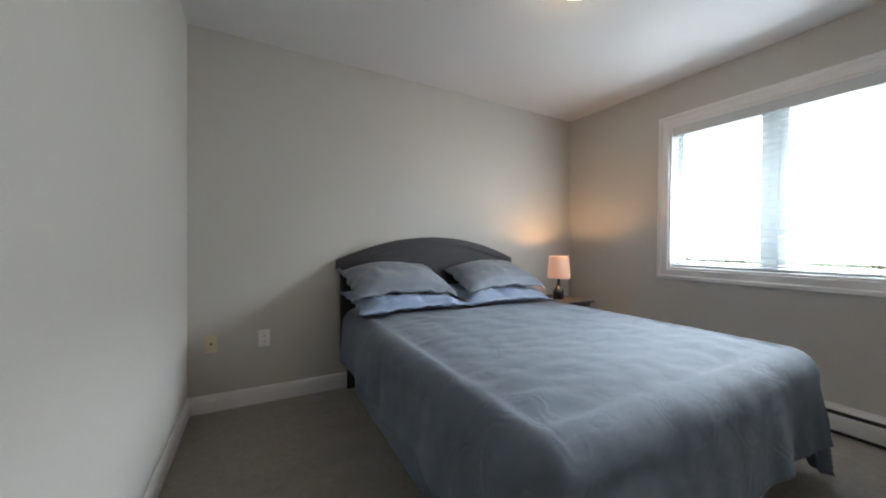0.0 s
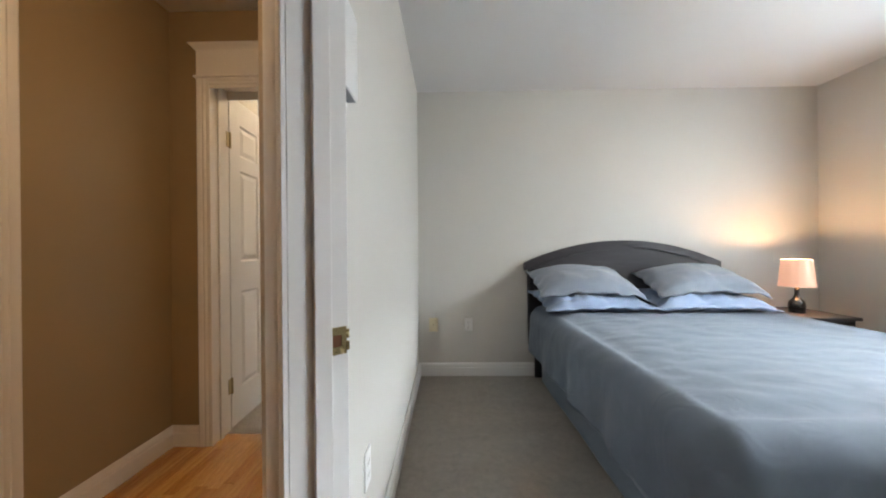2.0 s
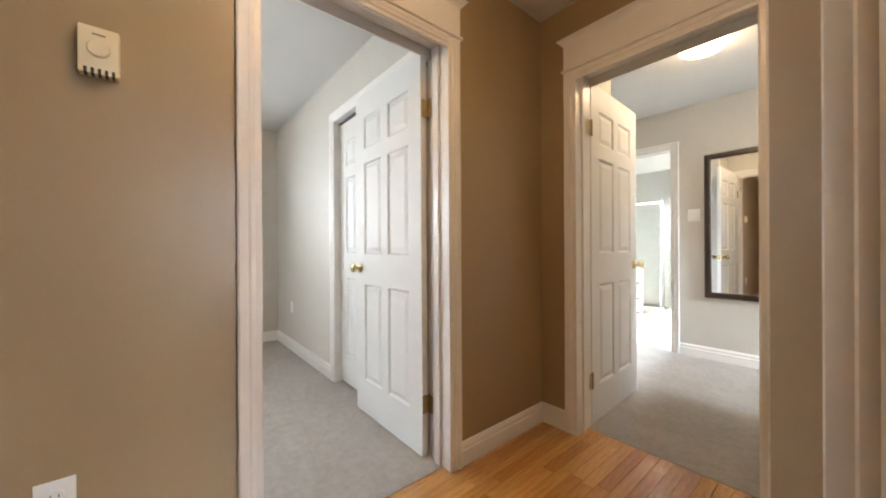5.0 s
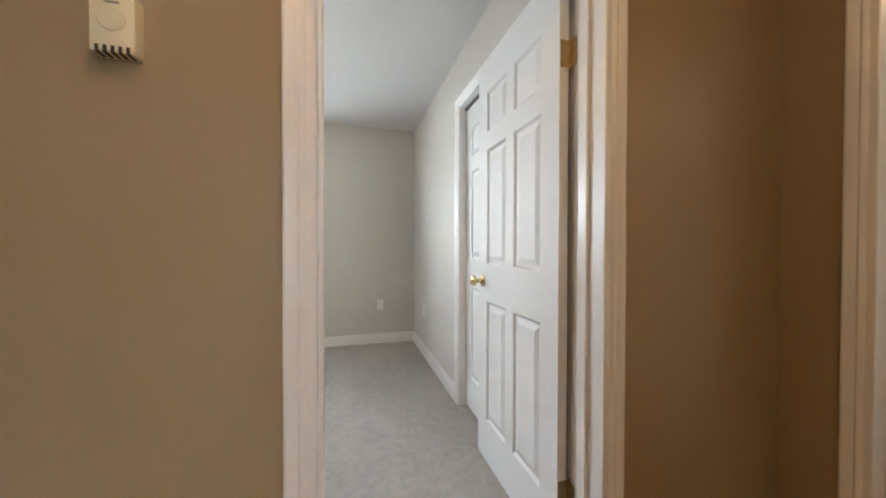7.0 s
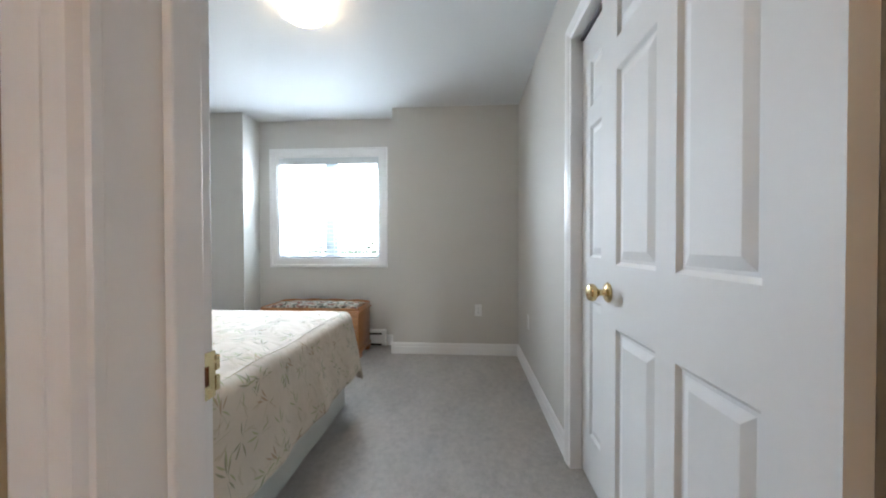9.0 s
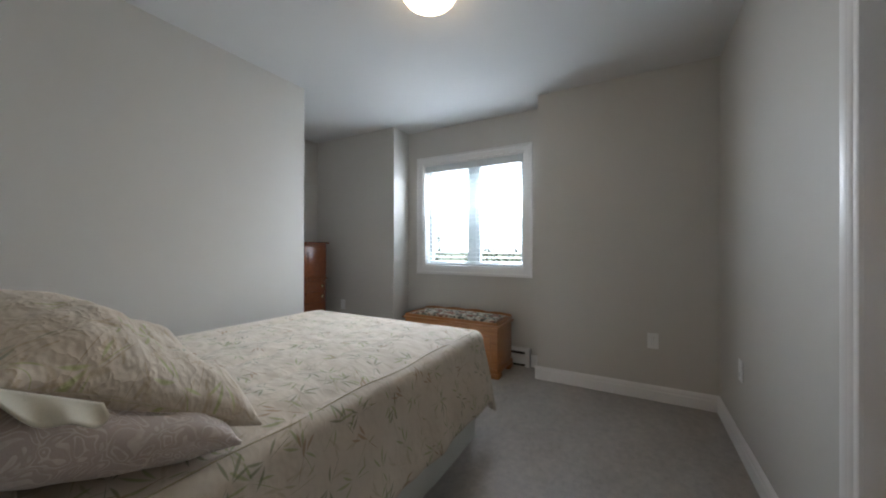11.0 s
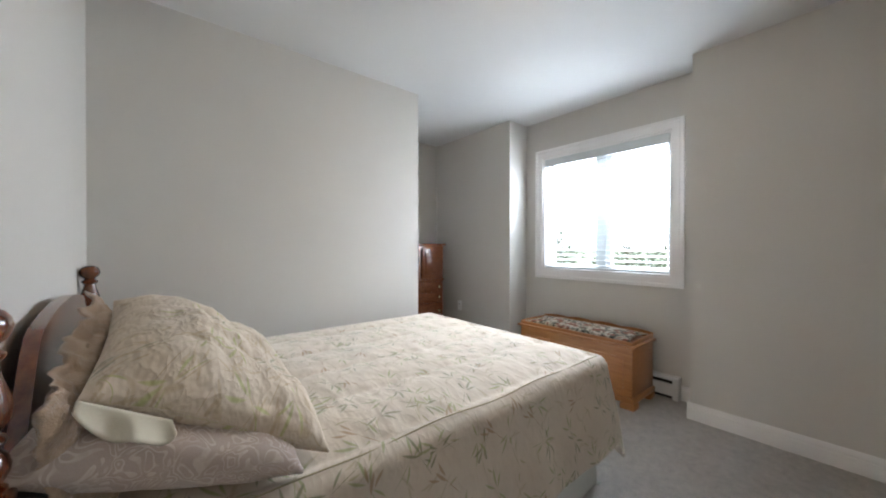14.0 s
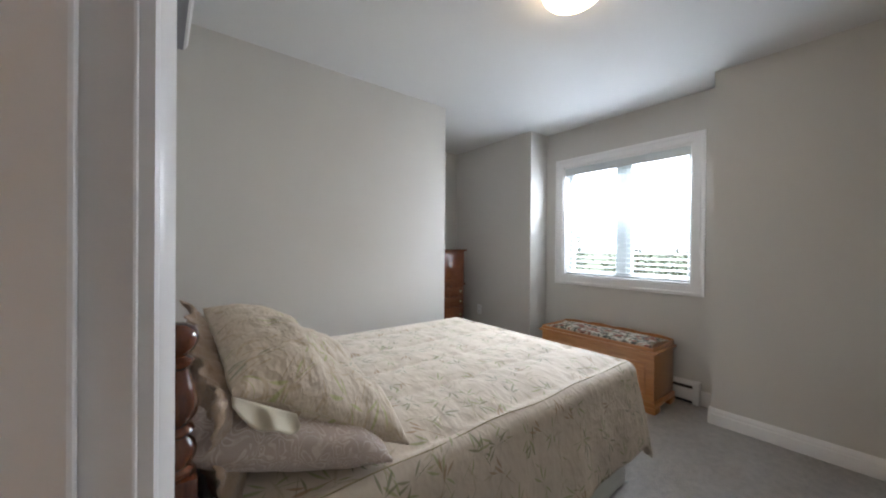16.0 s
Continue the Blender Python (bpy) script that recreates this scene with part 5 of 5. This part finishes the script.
PC, PB, PA, PD = Vector((-3.680, 0.085, 0.900)), Vector((-4.095, 0.105, 0.665)), Vector((-3.668, -0.62, 0.978)), Vector((-4.06, -0.66, 0.745))
fp = pillow("floral_pillow", 0.26, 0.37, 0.128, Matrix.Identity(4), BAMBOO_SOFT, 0.0, 0.0, 0.019, 41.0, n=120)
up = (PB - PC).cross(PA - PC).normalized()
for v in fp.data.vertices:
    p, q = (v.co.x / 0.26 + 1) / 2, (v.co.y / 0.37 + 1) / 2
    v.co = (PC * (1 - p) + PB * p) * (1 - q) + (PA * (1 - p) + PD * p) * q + up * (v.co.z * (1.0 if v.co.z > 0 else 0.55))
tagged(fp, "long plump cream pillow with a faded bamboo print", "pillow")
flap = bmesh.new()
rows = []
for i in range(25):
    w = i / 24
    row = []
    for j in range(8):
        q = j / 7
        p = PC + (PB - PC) * (0.0 + 0.30 * w) + Vector((-0.008, 0.042, -0.052)) * q * (0.92 + 0.08 * math.sin(7 * w + 0.6)) * math.sqrt(max(0.0, math.sin(math.pi * (0.05 + 0.90 * w)))) + Vector((0.003, 0.010, 0.009)) * q * math.sin(11 * w + 1.5)
        row.append(flap.verts.new(p))
    rows.append(row)
for p, q in zip(rows, rows[1:]):
    for j in range(7):
        flap.faces.new((p[j], p[j + 1], q[j + 1], q[j]))
fl = tagged(part("pillowcase_hem", flap, fabric("cream_pillowcase_hem", (0.56, 0.51, 0.39)), smooth=180), "open cream pillowcase hem folded back", "pillowcase")
so = fl.modifiers.new("cloth", "SOLIDIFY")
so.thickness = 0.004

# storage bench with a cushion
bench = empty("storage_bench", "honey pine storage bench under the window", "bench", at=(-6.53, -0.58, 0))
QX0, QX1, QY0, QY1, QZ = -6.715, -6.335, -1.06, -0.095, 0.435


def q_part(nm, a, b, lab="", bev=0.004, material=None, parent=None):
    bm = boxes((a, b), bevel=bev)
    bm.transform(Matrix.Translation(-bench.location))
    return part(nm, bm, material or HONEY, parent or bench, lab, smooth=30)


q_part("body", (QX0, QY0, 0.085), (QX1, QY1, QZ))
q_part("plinth", (QX0 - 0.004, QY0 - 0.016, 0.045), (QX1 + 0.016, QY1 + 0.016, 0.0845), bev=0.008)
for y in (QY0 - 0.018, QY1 - 0.082):
    for x in (QX0, QX1 - 0.082):
        q_part("foot", (x, y, 0.0), (x + 0.100, y + 0.100, 0.0446), bev=0.010)
for y in (QY0 + 0.06, QY0 + 0.36, QY0 + 0.66):
    pn = q_part("front_panel", (QX1 + 0.0004, y, 0.14), (QX1 + 0.0085, y + 0.245, QZ - 0.07), bev=0.006)
q_part("lid", (QX0 - 0.006, QY0 - 0.022, QZ + 0.0005), (QX1 + 0.022, QY1 + 0.022, QZ + 0.020), bev=0.006)
q_part("tray_rim", (QX1 - 0.012, QY0, QZ + 0.0205), (QX1 + 0.002, QY1, QZ + 0.046), bev=0.003)
for y in (QY0 - 0.001, QY1 - 0.013):
    q_part("tray_rim", (QX0, y, QZ + 0.0205), (QX1 - 0.0125, y + 0.014, QZ + 0.052), bev=0.003)
back = []
for i in range(49):
    u = i / 48
    back.append((QY0 + (QY1 - QY0) * u, QZ + 0.058 + 0.010 * abs(math.sin(u * math.pi * 4)) + 0.012 * math.sin(math.pi * u)))
bm = bmesh.new()
f = [bm.verts.new((QX0 - 0.006, y, z)) for y, z in [(QY0, QZ + 0.0205), *back, (QY1, QZ + 0.0205)]]
g = [bm.verts.new((QX0 + 0.008, v.co.y, v.co.z)) for v in f]
for i in range(len(f)):
    j = (i + 1) % len(f)
    bm.faces.new((f[i], f[j], g[j], g[i]))
bm.faces.new(f)
bm.faces.new(g)
bm.transform(Matrix.Translation(-bench.location))
part("back_rim", bm, HONEY, bench, "scalloped back rim")
m, n, l, b = nodes_of("floral_tapestry")
big = noise_node(n, l, 26.0, 2.0, 0.6)
c = ramp(n, l, big, (0.055, 0.060, 0.045), (0.50, 0.45, 0.37), 0.40, 0.56)
c = mix(n, l, ramp(n, l, noise_node(n, l, 17.0, 2.0), (0, 0, 0), (1, 1, 1), 0.55, 0.62), c, (0.22, 0.085, 0.055))
l.new(c, b.inputs["Base Color"])
b.inputs["Roughness"].default_value = 0.9
bump(n, l, b, noise_node(n, l, 600.0), 0.3, 0.003)
TAPESTRY = m
cush = pillow("bench_cushion", (QX1 - QX0) / 2 - 0.024, (QY1 - QY0) / 2 - 0.026, 0.024, Matrix.Translation(((QX0 + QX1) / 2, (QY0 + QY1) / 2, QZ + 0.046)), TAPESTRY, wrinkle=0.004, seed=51.0)
tagged(cush, "dark floral tapestry cushion on the storage bench", "cushion")

# tall chest of drawers in the alcove
dres = empty("chest_of_drawers", "tall dark cherry chest with a panelled door and drawers", "chest of drawers", at=(-5.88, -2.28, 0))
DX0, DX1, DY0, DY1, DZ = -6.245, -5.575, -2.525, -2.075, 1.165


def d_part(nm, a, b, lab="", bev=0.004, material=None, parent=None):
    bm = boxes((a, b), bevel=bev)
    bm.transform(Matrix.Translation(-dres.location))
    return part(nm, bm, material or CHERRY_FLAT, parent or dres, lab, smooth=30)


d_part("body", (DX0, DY0, 0.06), (DX1, DY1, DZ))
d_part("plinth", (DX0 - 0.01, DY0, 0.0), (DX1 + 0.01, DY1 + 0.014, 0.0596), bev=0.008)
d_part("cornice", (DX0 - 0.022, DY0, DZ + 0.0005), (DX1 + 0.022, DY1 + 0.026, DZ + 0.024), bev=0.008)
d_part("waist_moulding", (DX0 - 0.010, DY0 + 0.002, 0.775), (DX1 + 0.010, DY1 + 0.014, 0.800), bev=0.006)
for x0 in (DX0 + 0.035, (DX0 + DX1) / 2 + 0.008):
    dd = d_part("cabinet_door", (x0, DY1 + 0.0005, 0.815), (x0 + 0.272, DY1 + 0.016, DZ - 0.035), bev=0.004)
    d_part("door_panel", (x0 + 0.045, DY1 + 0.0165, 0.855), (x0 + 0.227, DY1 + 0.022, DZ - 0.075), bev=0.005, parent=dd)
for z0, z1 in ((0.660, 0.765), (0.545, 0.650), (0.36, 0.535), (0.20, 0.350), (0.075, 0.190)):
    dd = d_part("drawer", (DX0 + 0.030, DY1 + 0.0005, z0), (DX1 - 0.030, DY1 + 0.018, z1), bev=0.005)
    for x in (DX0 + 0.085, DX1 - 0.085):
        kb = lathe(((0.0, 0.018), (0.006, 0.018), (0.006, 0.026), (0.014, 0.032), (0.014, 0.038), (0.008, 0.043), (0.0, 0.044)), (x - dres.location.x, DY1 - dres.location.y, (z0 + z1) / 2), 16, "Y")
        part("knob", kb, BRASS, dd, "small round brass knob", smooth=40)

# ---- bathroom glimpse ----
WHITE_CAB = plain("white_cabinet", (0.82, 0.82, 0.81), 0.3, vary=0.02)
van = empty("bathroom_vanity", "white bathroom vanity with dark drawer pulls", "vanity", at=(-4.45, 5.2, 0))


def v_part(nm, a, b, material=WHITE_CAB, lab="", bev=0.004):
    bm = boxes((a, b), bevel=bev)
    bm.transform(Matrix.Translation(-van.location))
    return part(nm, bm, material, van, lab)


v_part("body", (-5.15, 4.80, 0.06), (-4.02, 5.36, 0.80))
v_part("kick_board", (-5.13, 4.84, 0.0), (-4.05, 5.34, 0.0596))
v_part("worktop", (-5.17, 4.77, 0.8005), (-4.00, 5.40, 0.835), plain("cream_marble_top", (0.75, 0.70, 0.62), 0.2, vary=0.08, coat=0.3))
for z in (0.12, 0.30, 0.50):
    v_part("drawer_front", (-4.0195, 4.84, z), (-4.006, 5.32, z + 0.155))
    v_part("drawer_pull", (-4.0055, 4.98, z + 0.09), (-3.990, 5.18, z + 0.105), DARK_FILL, "dark bar pull")
sw = empty("shower_stall", "tiled shower stall with a chrome framed glass door", "shower", at=(-4.7, 6.9, 0))
CHROME = plain("brushed_chrome", (0.62, 0.63, 0.64), 0.22, metal=1.0, vary=0.04)
for nm, a, b, mm in (("curb", (-5.19, 6.42, 0.003), (-4.12, 6.50, 0.10), TILE), ("post", (-4.165, 6.44, 0.101), (-4.135, 6.48, 1.75), CHROME), ("header", (-5.19, 6.44, 1.7505), (-4.135, 6.48, 1.79), CHROME), ("glass_door", (-5.18, 6.456, 0.105), (-4.17, 6.464, 1.745), GLASS), ("glass_side", (-4.12, 6.48, 0.105), (-4.112, 7.29, 1.745), GLASS)):
    bm = boxes((a, b), bevel=0.002)
    bm.transform(Matrix.Translation(-sw.location))
    part(nm, bm, mm, sw)
bw = empty("bathroom_window", "bright white bathroom window", "window", kind="structure", at=(-3.81, 7.36, 1.4))
for a, b in (((-4.12, 7.32, 0.75), (-4.07, 7.40, 2.0)), ((-3.55, 7.32, 0.75), (-3.50, 7.40, 2.0)), ((-4.07, 7.32, 0.75), (-3.55, 7.40, 0.80)), ((-4.07, 7.32, 1.95), (-3.55, 7.40, 2.0))):
    bm = boxes((a, b), bevel=0.004)
    bm.transform(Matrix.Translation(-bw.location))
    part("window_frame", bm, VINYL, bw)
val = bmesh.new()
top = [(-4.115 + 0.665 * i / 40) for i in range(41)]
f = [val.verts.new((x, 7.285, 2.28)) for x in top]
g = [val.verts.new((x, 7.268 + 0.015 * math.sin(i * 1.3), 1.93 - 0.05 * abs(math.sin(i * math.pi / 10)))) for i, x in enumerate(top)]
for i in range(40):
    val.faces.new((f[i], f[i + 1], g[i + 1], g[i]))
vo = tagged(part("window_valance", val, fabric("grey_valance_cloth", (0.30, 0.30, 0.31), 0.9), smooth=180), "grey scalloped fabric valance above the bathroom window", "valance")
so = vo.modifiers.new("cloth", "SOLIDIFY")
so.thickness = 0.006

# ---- outdoors ----
GRASS = plain("lawn", (0.10, 0.12, 0.07), 0.9, vary=0.3, scale=0.3, grain=12.0, relief=0.3)
structure("ground", boxes(((-400, -400, -3.4), (400, 400, -3.2))), GRASS, "green lawn stretching to the horizon", "ground")
BARK = plain("grey_bark", (0.10, 0.075, 0.055), 0.9, vary=0.25, scale=6.0, grain=30.0, relief=0.5)
LEAVES = plain("dull_green_foliage", (0.115, 0.135, 0.095), 0.8, vary=0.25, scale=1.5, grain=20.0, relief=0.0)


def tree(place, tall, wide, conifer, seed):
    rng = random.Random(seed)
    t = empty("tree", "tall green conifer beyond the window" if conifer else "leafy green tree beyond the window", "tree", "trees outside", at=place)
    tr = bmesh.new()
    add_lathe(tr, ((0.0, 0.0), (0.22, 0.0), (0.16, 0.6), (0.11, tall * 0.5), (0.03, tall * 0.96), (0.0, tall)), (0, 0, 0), 10)
    for i in range(14):
        a, z = rng.uniform(0, 6.28), tall * rng.uniform(0.3, 0.85)
        r = wide * 0.6 * (1 - z / tall if conifer else 0.7)
        add_run(tr, ((0.03, 0), (0, 0.03), (-0.03, 0), (0, -0.03)), (0, 0, z), (r * math.cos(a), r * math.sin(a), z + (0.1 if conifer else 0.7)), (-math.sin(a), math.cos(a), 0), (0, 0, 1))
    part("trunk", tr, BARK, t)
    verts, faces = [], []
    for i in range(1500):
        if conifer:
            z = tall * (0.10 + 0.90 * rng.random() ** 1.3)
            rad = wide * (1.02 - z / tall) * (0.55 + 0.45 * (math.sin(z * 5.0) * 0.5 + 0.5)) * rng.random() ** 0.4
            a = rng.uniform(0, 6.283)
            c = Vector((rad * math.cos(a), rad * math.sin(a), z - 0.25 * rad))
        else:
            v = Vector((rng.gauss(0, 1), rng.gauss(0, 1), rng.gauss(0, 1))).normalized() * rng.random() ** 0.33
            k = 1 + 0.35 * noise.noise(v * 2.2 + Vector((seed, 0, 0)))
            c = Vector((v.x * wide * k, v.y * wide * k, tall * 0.62 + v.z * tall * 0.38 * k))
        s = rng.uniform(0.08, 0.22)
        e = [Vector((rng.gauss(0, 1), rng.gauss(0, 1), rng.gauss(0, 0.6))).normalized() * s for _ in range(2)]
        o = len(verts)
        verts += [tuple(c - e[0]), tuple(c + e[1] * 0.5), tuple(c + e[0]), tuple(c - e[1] * 0.5)]
        faces.append((o, o + 1, o + 2, o + 3))
    me = bpy.data.meshes.new("crown")
    me.from_pydata(verts, [], faces)
    me.materials.append(LEAVES)
    cr = new("crown", me)
    cr.parent = t


for k, (x, y, tall, wide, con) in enumerate(((-25, -2.2, 6.0, 1.6, True), (-24, -12.5, 6.0, 2.2, False), (-28, -9.0, 4.6, 2.4, False), (-27, -15.5, 5.4, 2.4, False), (-26, -5.4, 4.7, 2.2, False), (-29, -19.0, 5.0, 2.6, False), (-30, 1.5, 4.6, 2.6, False), (22, 10.0, 4.2, 2.4, False), (24, 5.0, 4.0, 2.6, False), (26, 15.0, 4.4, 2.8, False))):
    tree((x, y, -3.2), tall, wide, con, 60 + k)

# ---- hallway floor boards ----
hall_floor = structure("floor_hall", boxes(((HALL_W - 0.08, HALL_S, -0.06), (-1.05, 2.30, -0.022))), DARK_FILL, "glossy honey oak strip floor", "floor")
wb = 0.0572
bmb = bmesh.new()
add_box(bmb, (0.0004, 0.0004, -0.020), (wb - 0.0004, 1.0 - 0.0006, 0.0), 0.0008, segments=1)
board_me = bpy.data.meshes.new("plank")
bmb.to_mesh(board_me)
bmb.free()
board_me.materials.append(OAK)
rng = random.Random(5)
x = HALL_W - 0.078
while x < -1.75:
    y = HALL_S - rng.uniform(0, 0.7)
    while y < 2.29:
        ln = rng.uniform(0.35, 1.15)
        y0, y1 = max(y, HALL_S), min(y + ln, 2.29)
        if y1 - y0 > 0.03 and not (x > -2.12 and y0 > 0.95):
            pl = new("plank", board_me)
            pl.parent = hall_floor
            pl.matrix_basis = Matrix.Translation((x, y0, 0.0005)) @ Matrix.Diagonal((1, y1 - y0, 1, 1))
        y += ln
    x += wb
